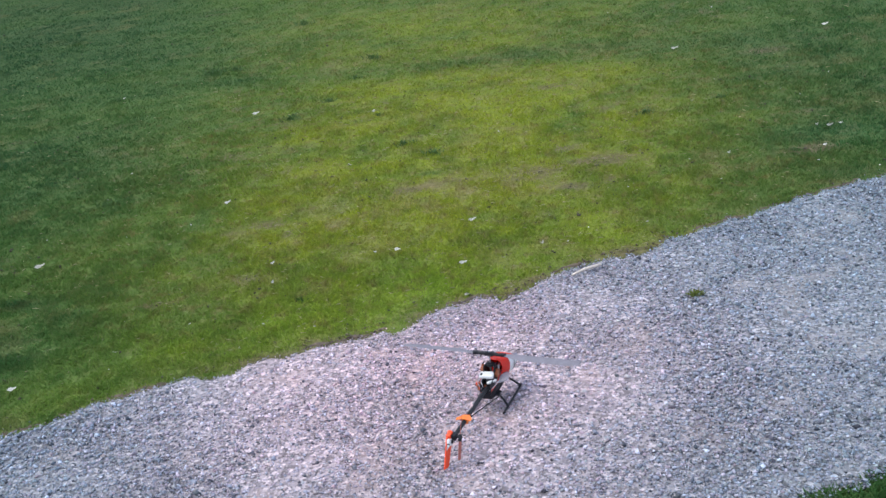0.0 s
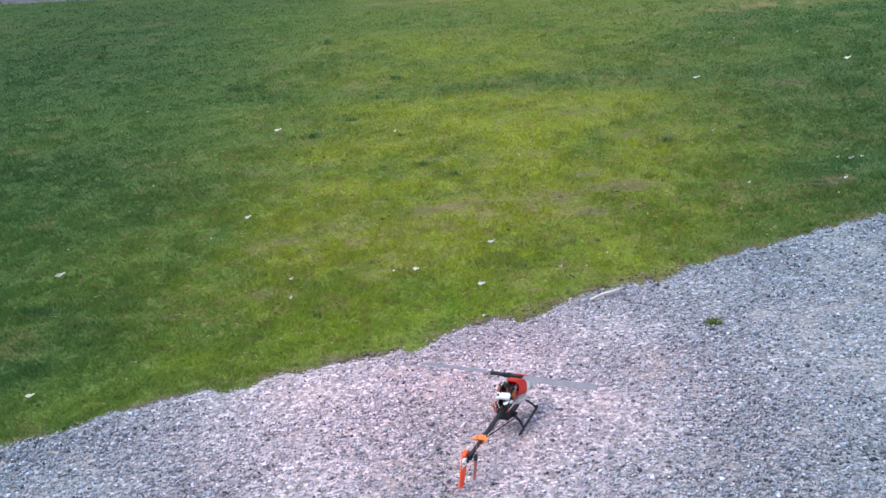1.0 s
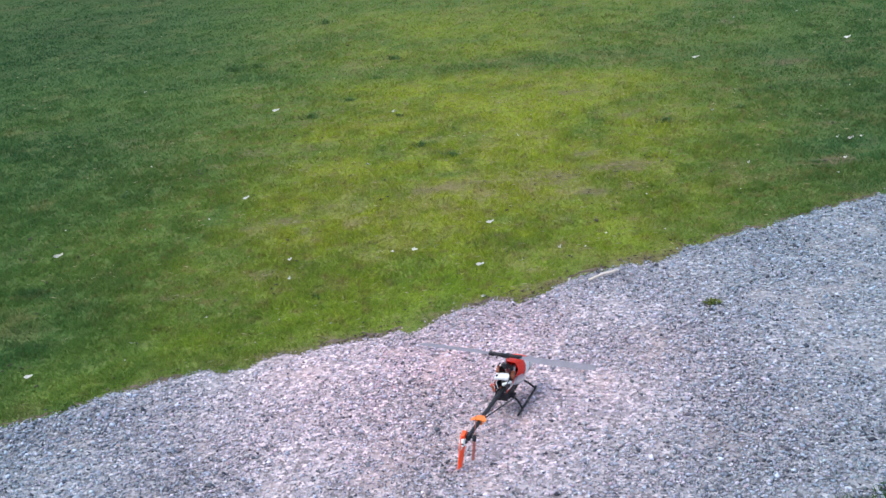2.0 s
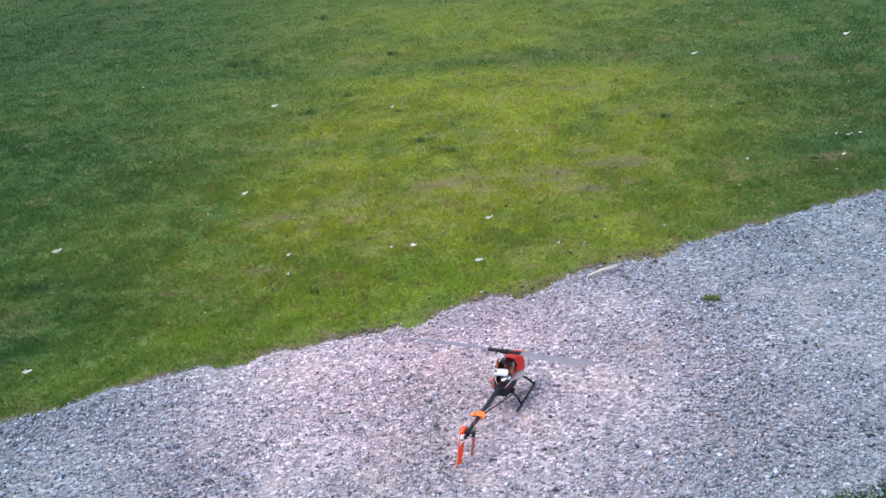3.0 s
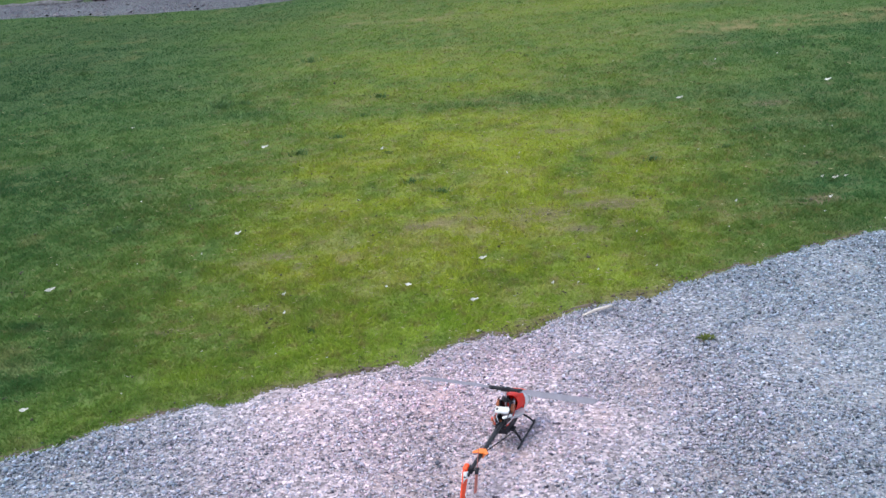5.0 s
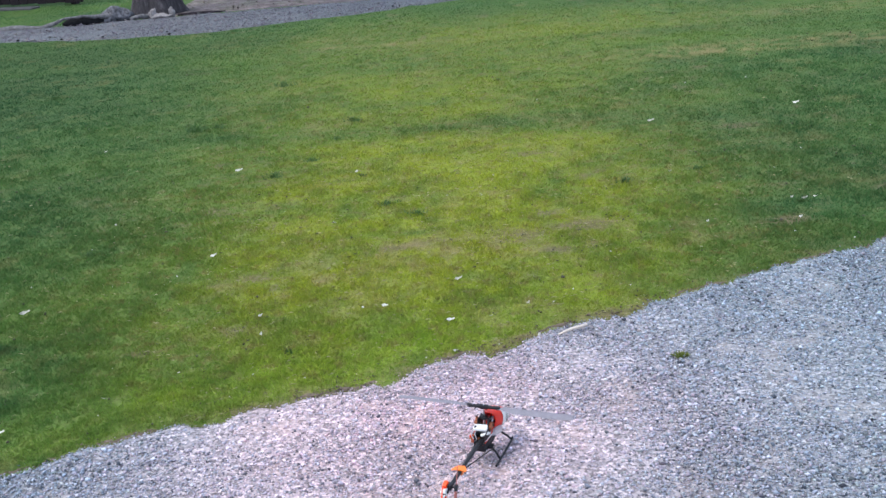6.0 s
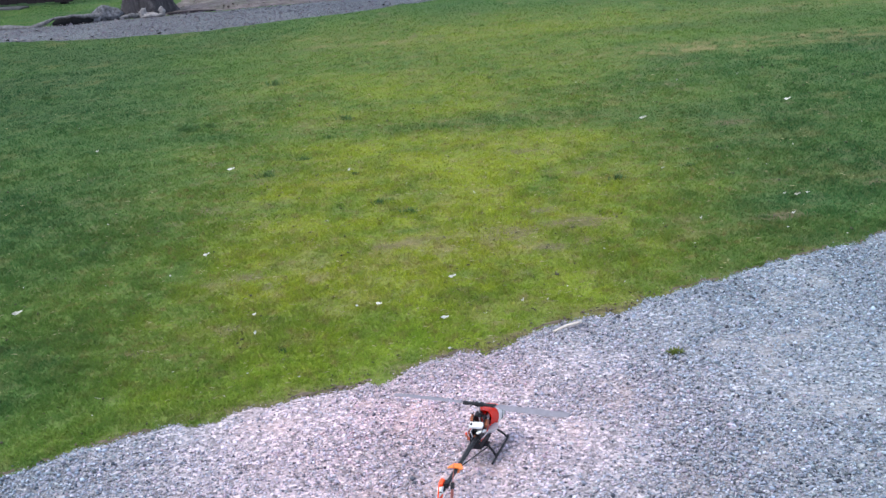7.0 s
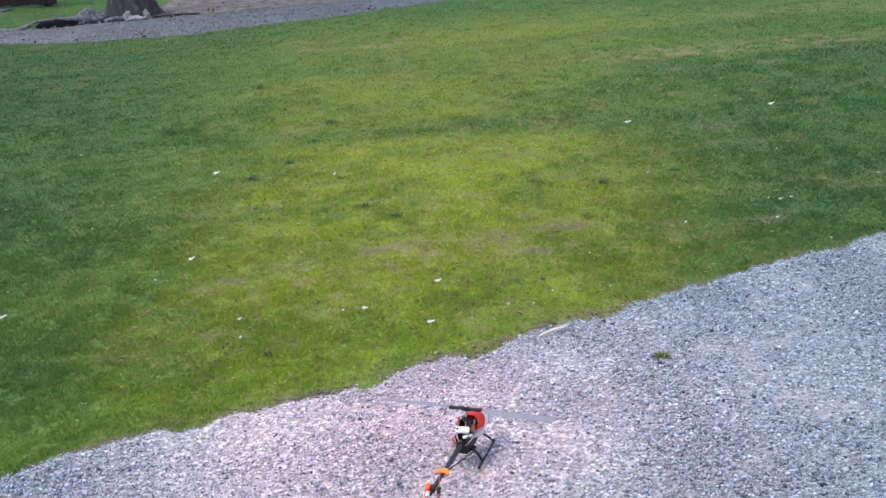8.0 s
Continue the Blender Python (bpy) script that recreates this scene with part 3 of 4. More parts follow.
def build_gravel():
    rng = np.random.default_rng(11)
    n = 1250000
    x = rng.uniform(-3.6, 4.2, n)
    y = rng.uniform(0.6, 6.4, n)
    # thinning out along both ends of the path
    away = np.maximum(np.maximum(-1.75 - x, x - 2.3), np.maximum(2.3 - y, 0))
    thinned = rng.random(n) < np.where(away > 0, 0.42 * np.exp(-np.clip(away, 0, None) / 0.6), 1)
    x, y = x[thinned], y[thinned]
    n = len(x)
    fe = far_edge(x)
    stray = rng.random(n) < 0.10
    keep = (y > near_edge(x) - 0.02) & (y < fe + np.where(stray, np.abs(rng.normal(0, 0.035, n)), -np.abs(rng.normal(0, 0.012, n))))
    rim = np.clip((fe - y) / 0.06, 0, 1)
    # fine dusty spots, and the painted pink middle, hold fewer stones
    keep &= rng.random(n) < (1 - 0.42 * dust_at(x, y)) * (1 - 0.15 * lens_pink_at(x, y))
    x, y, rim = x[keep], y[keep], rim[keep]
    m = len(x)
    coarse = np.clip(lump(x + 40, y, 0.28) * 0.6 + lump(x, y + 40, 0.1) * 0.4, 0, 1)
    size = np.clip(rng.lognormal(np.log(0.0032), 0.40, m) * (0.84 + 0.32 * coarse), 0.002, 0.0090) * (0.6 + 0.4 * rim) * (1 - 0.12 * lens_pink_at(x, y)) * (1 - 0.2 * dust_at(x, y))
    lens_pink = np.repeat(lens_pink_at(x, y), 6)
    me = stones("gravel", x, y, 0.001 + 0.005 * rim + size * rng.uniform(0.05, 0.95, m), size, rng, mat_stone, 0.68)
    set_value(me, "lens_pink", lens_pink)
    tagged(new("gravel", me), "loose grey and pinkish crushed stones on the path, lens falloff painted in", "gravel", kind="stuff")
    n = 30000
    x = rng.uniform(-6.5, 0.4, n)
    y = rng.uniform(12.2, 14.6, n)
    keep = (y > strip_near(x)) & (y < strip_far(x))
    x, y = x[keep], y[keep]
    size = np.clip(rng.lognormal(np.log(0.0055), 0.45, len(x)), 0.003, 0.028)
    me = stones("strip_gravel", x, y, 0.010 + size * 0.3, size, rng, mat_strip_stone, 0.34)
    tagged(new("strip_gravel", me), "coarse grey stones on the far gravel strip", "gravel", kind="stuff")
    # pale and dark larger pieces, most of them along the strip's near side
    for name, mat, n, words in (("pale_stones", mat_quartz, 170, "scattered pale larger stones on the far gravel strip"), ("dark_chips", mat_hollow_bark, 45, "dark bark chips scattered on the far gravel strip")):
        x = rng.uniform(-6.2, -0.4, n)
        lo, hi = strip_near(x), strip_far(x)
        y = lo + (hi - lo) * rng.random(n) ** 1.8
        size = np.clip(rng.lognormal(np.log(0.013), 0.4, n), 0.007, 0.03)
        me = stones(name, x, y, 0.014 + size * 0.2, size, rng, mat, 0.5)
        tagged(new(name, me), words, "gravel" if name == "pale_stones" else "bark chips", kind="stuff")
    n = 500
    x = rng.uniform(-3.7, 1.0, n)
    y = rng.uniform(14.1, 16.6, n)
    keep = y > strip_far(x) + 0.03
    x, y = x[keep], y[keep]
    size = np.clip(rng.lognormal(np.log(0.010), 0.5, len(x)), 0.006, 0.03)
    me = stones("mulch_litter", x, y, 0.018 + size * 0.2, size, rng, mat_mulch, 0.35)
    tagged(new("mulch_litter", me), "dry brown leaves and bark chips on the mulch bed", "leaf litter", kind="stuff")


build_gravel()


# ---- grass ----
def build_grass():
    rng = np.random.default_rng(21)
    n = 990000
    u = rng.random(n)
    y = 2.3 * np.exp(u * math.log(17.0 / 2.3))
    x = -0.035 * y + rng.uniform(-1, 1, n) * (0.42 * y + 0.4) * (1 + 0.25 * np.abs(rng.normal(0, 1, n)) * (rng.random(n) < 0.3))
    wide = 130000
    x = np.concatenate([x, rng.normal(0, 2.6, wide)])
    y = np.concatenate([y, rng.normal(2.5, 2.2, wide)])
    n = n + wide
    fe, ne = far_edge(x), near_edge(x)
    ragged = rng.normal(0.004, 0.016, n) + (lump(x, y, 0.03) - 0.5) * 0.03
    on_lawn = (y > fe + ragged) | ((y < ne + ragged) & (rng.random(n) < 0.06 + np.exp(-np.clip(ne - y - 0.16, 0, None) / 0.10) * (y > 2.3)))
    sn, sf = strip_near(x) + rng.normal(0, 0.04, n), strip_far(x)
    on_lawn &= (y < sn) | ((y > sf + 0.05) & (x < -3.9)) | (x > 1.2)
    on_lawn &= ~((y > sf) & (x > -3.9) & (x < 8))
    dry = dry_at(x, y)
    tuft = lump(x, y, 0.30) * 0.25 + lump(x, y, 0.10) * 0.45 + lump(x, y, 0.045) * 0.3
    on_lawn &= rng.random(n) < (1 - 0.85 * bare_at(x, y)) * np.clip(1.15 - 0.95 * dry, 0.12, 1) * np.clip(0.62 + 0.65 * tuft, 0.4, 1)
    on_lawn &= rng.random(n) < np.clip(2.4 * lump(x, y, 0.04) + 0.6 * lump(x + 9, y, 0.09) - 0.1, 0.35, 1)
    x, y, dry, tuft = x[on_lawn], y[on_lawn], dry[on_lawn], tuft[on_lawn]
    m = len(x)
    h = (0.008 + 0.011 * np.clip((tuft - 0.35) * 2.2, 0, 1.3)) * rng.uniform(0.6, 1.35, m) * (1 - 0.45 * dry) * (1 - 0.6 * bare_at(x, y)) * np.clip(1.25 - 0.05 * y, 0.6, 1)
    w = (0.0015 + 0.00042 * np.maximum(y, 4)) * rng.uniform(0.7, 1.4, m)
    a = rng.uniform(0, 2 * np.pi, m)
    lean = rng.normal(0, 0.55, (m, 2)) * h[:, None]
    bx, by = np.cos(a) * w / 2, np.sin(a) * w / 2
    zero = np.full(m, -0.002)
    mid = lean * 0.35
    v = np.stack([np.stack([x - bx, y - by, zero], -1), np.stack([x + bx, y + by, zero], -1),
                  np.stack([x + bx * 0.8 + mid[:, 0], y + by * 0.8 + mid[:, 1], h * 0.6], -1), np.stack([x + lean[:, 0], y + lean[:, 1], h], -1)], 1)
    k = np.arange(m) * 4
    f = np.concatenate([np.stack([k, k + 1, k + 2], -1), np.stack([k, k + 2, k + 3], -1)])
    me = arrays_mesh("grass", v.reshape(-1, 3), f, mat_blade)
    set_value(me, "dry", np.repeat(np.clip(dry + rng.normal(0, 0.08, m), 0, 1), 4))
    set_value(me, "edge_green", np.repeat(edge_green_at(x, y), 4))
    set_value(me, "yellowing", np.repeat(thin_bright_at(x, y), 4))
    set_value(me, "dark_green", np.repeat(lens_dark_at(x, y), 4))
    tagged(new("grass", me), "short patchy green grass of the lawn", "grass", kind="stuff")


build_grass()


def build_crumbs():
    """Leaf bits and dark clods, partly standing for the shade between tufts."""
    rng = np.random.default_rng(31)
    n = 12000
    y = 3.0 * np.exp(rng.random(n) * math.log(13.0 / 3.0))
    x = -0.035 * y + rng.uniform(-1, 1, n) * (0.44 * y + 0.3)
    keep = (y > far_edge(x) + 0.01) & (y < strip_near(x) - 0.05)
    keep &= rng.random(n) < 0.18 + 0.4 * dry_at(x, y) + 0.9 * bare_at(x, y) + 0.2 * (lump(x, y, 0.5) > 0.6)
    x, y = x[keep], y[keep]
    size = np.clip(rng.lognormal(np.log(0.0038), 0.45, len(x)), 0.002, 0.0085) * (0.7 + 0.06 * y)
    me = stones("dark_specks", x, y, 0.009 + 0 * x, size, rng, mat_speck, 0.3)
    tagged(new("dark_specks", me), "dark specks in the grass, for leaf bits and shade between tufts", "leaf litter", kind="stuff")
    n = 2600
    x = rng.uniform(-1.9, 2.2, n)
    off = rng.normal(0.016, 0.028, n)
    y = far_edge(x) + off
    keep = rng.random(n) < np.clip(lump(x, y, 0.16) * 2.0 + lump(x, y, 0.05) * 0.8 - 1.1, 0.03, 1) * np.clip(1.2 - 1.1 * np.abs(x + 0.05), 0.06, 0.7)
    x, y = x[keep], y[keep]
    size = np.clip(rng.lognormal(np.log(0.0034), 0.45, len(x)), 0.002, 0.007)
    me = stones("soil_crumbs", x, y, 0.006 + 0 * x, size, rng, mat_lip, 0.55)
    tagged(new("soil_crumbs", me), "crumbs of dark soil along the turf edge", "soil crumbs", kind="stuff")
    n = 75
    y = 3.3 * np.exp(rng.random(n) * math.log(9.0 / 3.3))
    x = -0.035 * y + rng.uniform(-1, 1, n) * 0.42 * y
    keep = y > far_edge(x) + 0.02
    x, y = x[keep], y[keep]
    size = np.clip(rng.lognormal(np.log(0.0034), 0.4, len(x)), 0.0018, 0.008)
    me = stones("pale_petals", x, y, 0.016 + 0 * x, size, rng, mat_petal, 0.4)
    tagged(new("pale_petals", me), "tiny pale petals scattered in the grass", "petals", kind="stuff")


build_crumbs()


def build_straw():
    """Pale dead stems lying in the thin parts of the lawn."""
    rng = np.random.default_rng(41)
    n = 9000
    y = 3.3 * np.exp(rng.random(n) * math.log(8.5 / 3.3))
    x = -0.035 * y + rng.uniform(-1, 1, n) * (0.40 * y + 0.2)
    keep = (y > far_edge(x) + 0.02) & (rng.random(n) < 0.05 + 0.45 * thin_bright_at(x, y) + 0.5 * dry_at(x, y) + 0.25 * np.exp(-(y - far_edge(x)) / 0.12))
    x, y = x[keep], y[keep]
    m = len(x)
    a, size, w = rng.uniform(0, np.pi, m), rng.uniform(0.006, 0.017, m), rng.uniform(0.0007, 0.0016, m) * (0.6 + 0.1 * y)
    z, rise = rng.uniform(0.009, 0.017, m), rng.normal(0, 0.002, m)
    ux, uy = np.cos(a) * size, np.sin(a) * size
    v = np.stack([np.stack([x - ux, y - uy, z - rise], -1), np.stack([x + ux, y + uy, z + rise], -1), np.stack([x + ux * 0.2, y + uy * 0.2, z + 2.2 * w], -1)], 1)
    me = arrays_mesh("straw_bits", v.reshape(-1, 3), np.arange(3 * m).reshape(-1, 3), mat_straw)
    tagged(new("straw_bits", me), "pale dead stems scattered in the thin grass", "straw", kind="stuff")


build_straw()


# ---- the old tree by the gravel strip ----
def build_tree():
    rng = random.Random(4)
    tree = thing("tree", (-3.95, 14.42, 0), 0, "old broad-leaved tree with a flared grey-brown trunk", "tree")
    bm = bmesh.new()
    levels = [(-0.05, 0.37), (0.03, 0.335), (0.10, 0.30), (0.22, 0.27), (0.45, 0.245), (0.9, 0.235), (1.6, 0.225), (2.4, 0.215), (3.2, 0.20)]
    rings = []
    for z, r in levels:
        ring = []
        for k in range(36):
            a = 2 * math.pi * k / 36
            flute = 1 + (0.16 * math.exp(-max(z, 0) * 4) + 0.03) * math.sin(5 * a + 0.7) + 0.03 * math.sin(13 * a + z * 3)
            ring.append(bm.verts.new((r * flute * math.cos(a) + 0.02 * z, r * flute * math.sin(a), z)))
        rings.append(ring)
    for p, q in zip(rings, rings[1:]):
        for k in range(36):
            bm.faces.new((p[k], p[(k + 1) % 36], q[(k + 1) % 36], q[k]))
    part("trunk", bm, mat_bark, tree, smooth=60)
    tips = []
    for i in range(7):
        a, rise = i * 2.4, 2.6 + 0.25 * i
        length = 2.6 - 0.15 * i
        bm = bmesh.new()
        path, d = [Vector((0.05, 0, 2.7 + 0.06 * i))], Vector((math.cos(a), math.sin(a), 0.75 + 0.1 * i)).normalized()
        for s in range(6):
            d = (d + Vector((rng.uniform(-.25, .25), rng.uniform(-.25, .25), rng.uniform(-.05, .2)))).normalized()
            path.append(path[-1] + d * length / 6)
            if s > 1:
                tips.append(path[-1].copy())
        pipe(bm, path, [0.12 * (1 - 0.14 * k) for k in range(7)], 10)
        part("limb", bm, mat_bark, tree, smooth=60)
    nrng = np.random.default_rng(8)
    centre = np.array([tips[k][:] for k in nrng.integers(0, len(tips), 9000)])
    p = centre + nrng.normal(0, 0.42, centre.shape)
    a, b = nrng.normal(0, 1, p.shape), nrng.normal(0, 1, p.shape)
    a /= np.linalg.norm(a, axis=1)[:, None]
    b -= a * (a * b).sum(1)[:, None]
    b /= np.linalg.norm(b, axis=1)[:, None]
    s = nrng.uniform(0.05, 0.09, (len(p), 1))
    v = np.stack([p - a * s, p + b * s * 0.5, p + a * s, p - b * s * 0.5], 1).reshape(-1, 3)
    me = arrays_mesh("crown", v, np.arange(len(v)).reshape(-1, 4), mat_leaf)
    crown = new("crown", me)
    crown.parent = tree
    tagged(crown, "loose crown of green leaves", kind="stuff")


build_tree()


def rock_mesh(name, size, seed, material, detail=3, rough=0.22):
    bm = bmesh.new()
    bmesh.ops.create_icosphere(bm, subdivisions=detail, radius=1)
    off = Vector((seed * 3.7, seed * 1.3, seed * 7.1))
    for p in bm.verts:
        n = noise.noise(p.co * 1.3 + off) * rough * 1.6 + noise.noise(p.co * 4 + off) * rough * 0.6 + noise.noise(p.co * 9 + off) * rough * 0.12
        p.co = Vector((p.co.x * size[0], p.co.y * size[1], p.co.z * size[2])) * (1 + n)
    return mesh_of(name, bm, material, 12)


def put(name, me, at, turn, label, category, group=""):
    ob = new(name, me)
    ob.matrix_world = pose(*at, 0, 0, turn)
    return tagged(ob, label, category, group)


put("boulder", rock_mesh("boulder", (0.19, 0.12, 0.115), 2, mat_rock, 3, 0.40), (-4.32, 14.02, 0.045), 20, "rough grey boulder beside the tree trunk", "rock")
put("stone", rock_mesh("stone", (0.046, 0.04, 0.062), 3, mat_quartz, 3, 0.4), (-3.88, 14.0, 0.055), 0, "pale knobbly stone against the trunk", "stone", "pale stones at the trunk")
put("stone", rock_mesh("stone", (0.034, 0.03, 0.066), 5, mat_quartz, 3, 0.4), (-3.66, 14.02, 0.065), 30, "pale upright stone against the trunk", "stone", "pale stones at the trunk")
put("stone", rock_mesh("stone", (0.13, 0.045, 0.034), 6, mat_quartz, 3, 0.4), (-3.77, 13.98, 0.025), 5, "pale flat stone between two others at the trunk", "stone", "pale stones at the trunk")


def build_root():
    """An arched, bleached surface root; a near-black lump paints the hollow's shade."""
    bm = bmesh.new()
    path = [(-6.4, 13.95, -0.01), (-5.9, 13.85, 0.01), (-5.45, 13.80, 0.012), (-5.2, 13.78, 0.0), (-5.02, 13.78, 0.05), (-4.90, 13.78, 0.095), (-4.80, 13.79, 0.115), (-4.66, 13.80, 0.118), (-4.50, 13.85, 0.10), (-4.34, 13.95, 0.04)]
    path = [Vector(a).lerp(Vector(b), k / 4) for a, b in zip(path, path[1:]) for k in range(4)] + [Vector(path[-1])]
    radii = [float(r) for r in np.interp(np.arange(len(path)) / 4, range(10), [0.03, 0.040, 0.042, 0.034, 0.022, 0.015, 0.013, 0.015, 0.024, 0.05])]
    pipe(bm, path, radii, 12)
    for p in bm.verts:
        p.co += Vector((0, 0.5, 1)) * (noise.noise(p.co * 6) * 0.022 + noise.noise(p.co * 31) * 0.007)
    ob = new("tree_root", mesh_of("tree_root", bm, mat_root, 60))
    tagged(ob, "bleached tree root arching over a dark hollow", "root")
    bm = bmesh.new()
    pipe(bm, [(-4.20, 13.98, 0.0), (-4.12, 13.97, 0.035), (-4.02, 13.98, 0.04), (-3.92, 14.02, 0.03), (-3.84, 14.1, 0.01)], [0.02, 0.026, 0.028, 0.028, 0.02], 10)
    for p in bm.verts:
        p.co += Vector((0, 0.5, 1)) * noise.noise(p.co * 14) * 0.015
    tagged(new("tree_root", mesh_of("tree_root", bm, mat_root, 60)), "short bleached surface root beside the boulder", "root")
    # added filler: its black colour stands for the shade in the hollow
    put("hollow_shade_lump", rock_mesh("hollow_shade_lump", (0.25, 0.05, 0.072), 9, mat_hollow_bark, 3, 0.12), (-4.68, 13.87, 0.04), 5, "near-black lump standing for the shade under the arched root", "log")


build_root()


def build_fence():
    fence = thing("board_fence", (-9.43, 17.22, 0), -14.4, "dark stained board fence along the far lawn", "fence")
    board = bmesh.new()
    box(board, (0.14, 0.022, 1.3), (0, 0, 0.68), bevel=0.004)
    me = mesh_of("board", board, mat_fence, 30)
    for k in range(56):
        ob = new("board", me)
        ob.parent = fence
        ob.matrix_basis = pose(-4 + k * 0.293 * 0.5, 0, 0.006 * (k % 3), 0, 0, 0)
    kerb = bmesh.new()
    box(kerb, (7.6, 0.22, 0.04), (-9.75, 17.02, 0.004), (0, 0, -14.4), 0.008)
    tagged(new("kerb", mesh_of("kerb", kerb, mat_kerb, 30)), "weathered grey concrete edging in front of the fence", "kerb")
    # thin dark tube drawn along the front of the mulch
    edge = bmesh.new()
    pipe(edge, [(-3.62, 14.13, 0.01), (-3.45, 14.14, 0.014), (-3.3, 14.16, 0.016), (-3.2, 14.18, 0.014), (-3.05, 14.2, 0.008)], [0.014, 0.017, 0.016, 0.013, 0.008], 8)
    tagged(new("edging_line", mesh_of("edging_line", edge, mat_fence, 50)), "thin dark raised line along the mulch edge", "branch")
    for z in (0.3, 1.0):
        bm = bmesh.new()
        box(bm, (8.3, 0.05, 0.09), (0.05, 0.04, z), bevel=0.005)
        part("rail", bm, mat_fence, fence)
    for k in range(5):
        bm = bmesh.new()
        box(bm, (0.09, 0.09, 1.45), (-4 + k * 1.98, 0.115, 0.68), bevel=0.006)
        part("post", bm, mat_fence, fence)


build_fence()


# ---- small litter ----
def leaf_mesh(length, width, curl):
    bm = bmesh.new()
    rows = []
    for i in range(7):
        t = i / 6
        w = width * math.sin(math.pi * min(0.97, t * 0.9 + 0.06)) ** 1.2 * (1 + 0.3 * math.sin(7 * t + 40 * width))
        z = 0.007 + curl * 0.5 * (t - 0.35) ** 2 * 4
        rows.append([bm.verts.new(((t - 0.5) * length, s * w / 2 * (1.0 if s > 0 else 0.8), z + (0.20 * s + 0.16 * abs(s)) * width * math.sin(math.pi * (0.15 + 0.7 * t)) + 0.0016 * math.sin(9 * t + 5 * s))) for s in (-1, 0, 1)])
    for a, b in zip(rows, rows[1:]):
        for k in range(2):
            bm.faces.new((a[k], a[k + 1], b[k + 1], b[k]))
    bmesh.ops.solidify(bm, geom=bm.faces[:], thickness=0.0012)
    return mesh_of("fallen_leaf", bm, mat_petal, 60)


LEAF_A, LEAF_B, LEAF_C = leaf_mesh(0.044, 0.019, 0.010), leaf_mesh(0.032, 0.015, 0.008), leaf_mesh(0.019, 0.011, 0.006)
LEAVES = [(LEAF_A, -1.921, 4.384, 20), (LEAF_B, -0.424, 4.233, -35), (LEAF_B, -0.163, 4.05, -10), (LEAF_C, 0.136, 4.176, 60), (LEAF_A, -1.43, 6.493, 10),
          (LEAF_A, 1.028, 7.064, 0), (LEAF_A, 1.977, 7.3, 15), (LEAF_B, -0.138, 4.486, 10), (LEAF_C, -0.913, 4.204, 40), (LEAF_B, -1.611, 3.318, 5)]
for k, (lx, ly) in enumerate([(-2.4, 7.12), (-1.25, 4.93), (-0.72, 6.24), (-0.03, 5.63), (-0.74, 5.32), (-1.32, 3.5), (-0.01, 4.03), (0.23, 4.13), (0.16, 3.83), (-0.14, 3.73), (0.95, 5.85), (0.98, 4.99), (-0.87, 3.98)]):
    LEAVES.append((LEAF_B if k in (1, 2) else LEAF_C, lx * 1.009, ly * 1.009, 37 * k))
LEAVES += [(LEAF_B, 1.49, 5.29, 10), (LEAF_C, 1.545, 5.31, -20), (LEAF_C, 1.44, 5.32, 35), (LEAF_C, 1.40, 5.02, 15)]
for me, lx, ly, turn in LEAVES:
    put("fallen_leaf", me, (lx * 0.991, ly * 0.991, 0.010), turn, "small pale dry leaf lying on the grass", "leaf", "pale leaves on the lawn")


def build_stick():
    bm = bmesh.new()
    pipe(bm, [(-0.062, -0.002, 0.010), (-0.03, 0.001, 0.012), (0.0, 0.003, 0.014), (0.035, 0.0, 0.014), (0.064, 0.002, 0.013)], [0.0036, 0.0048, 0.0056, 0.0062, 0.0058], 8)
    me = mesh_of("stick", bm, mat_stick, 50)
    put("stick", me, (0.279, 3.850, 0.008), 30, "short pale bare stick at the edge of the grass", "stick")


build_stick()


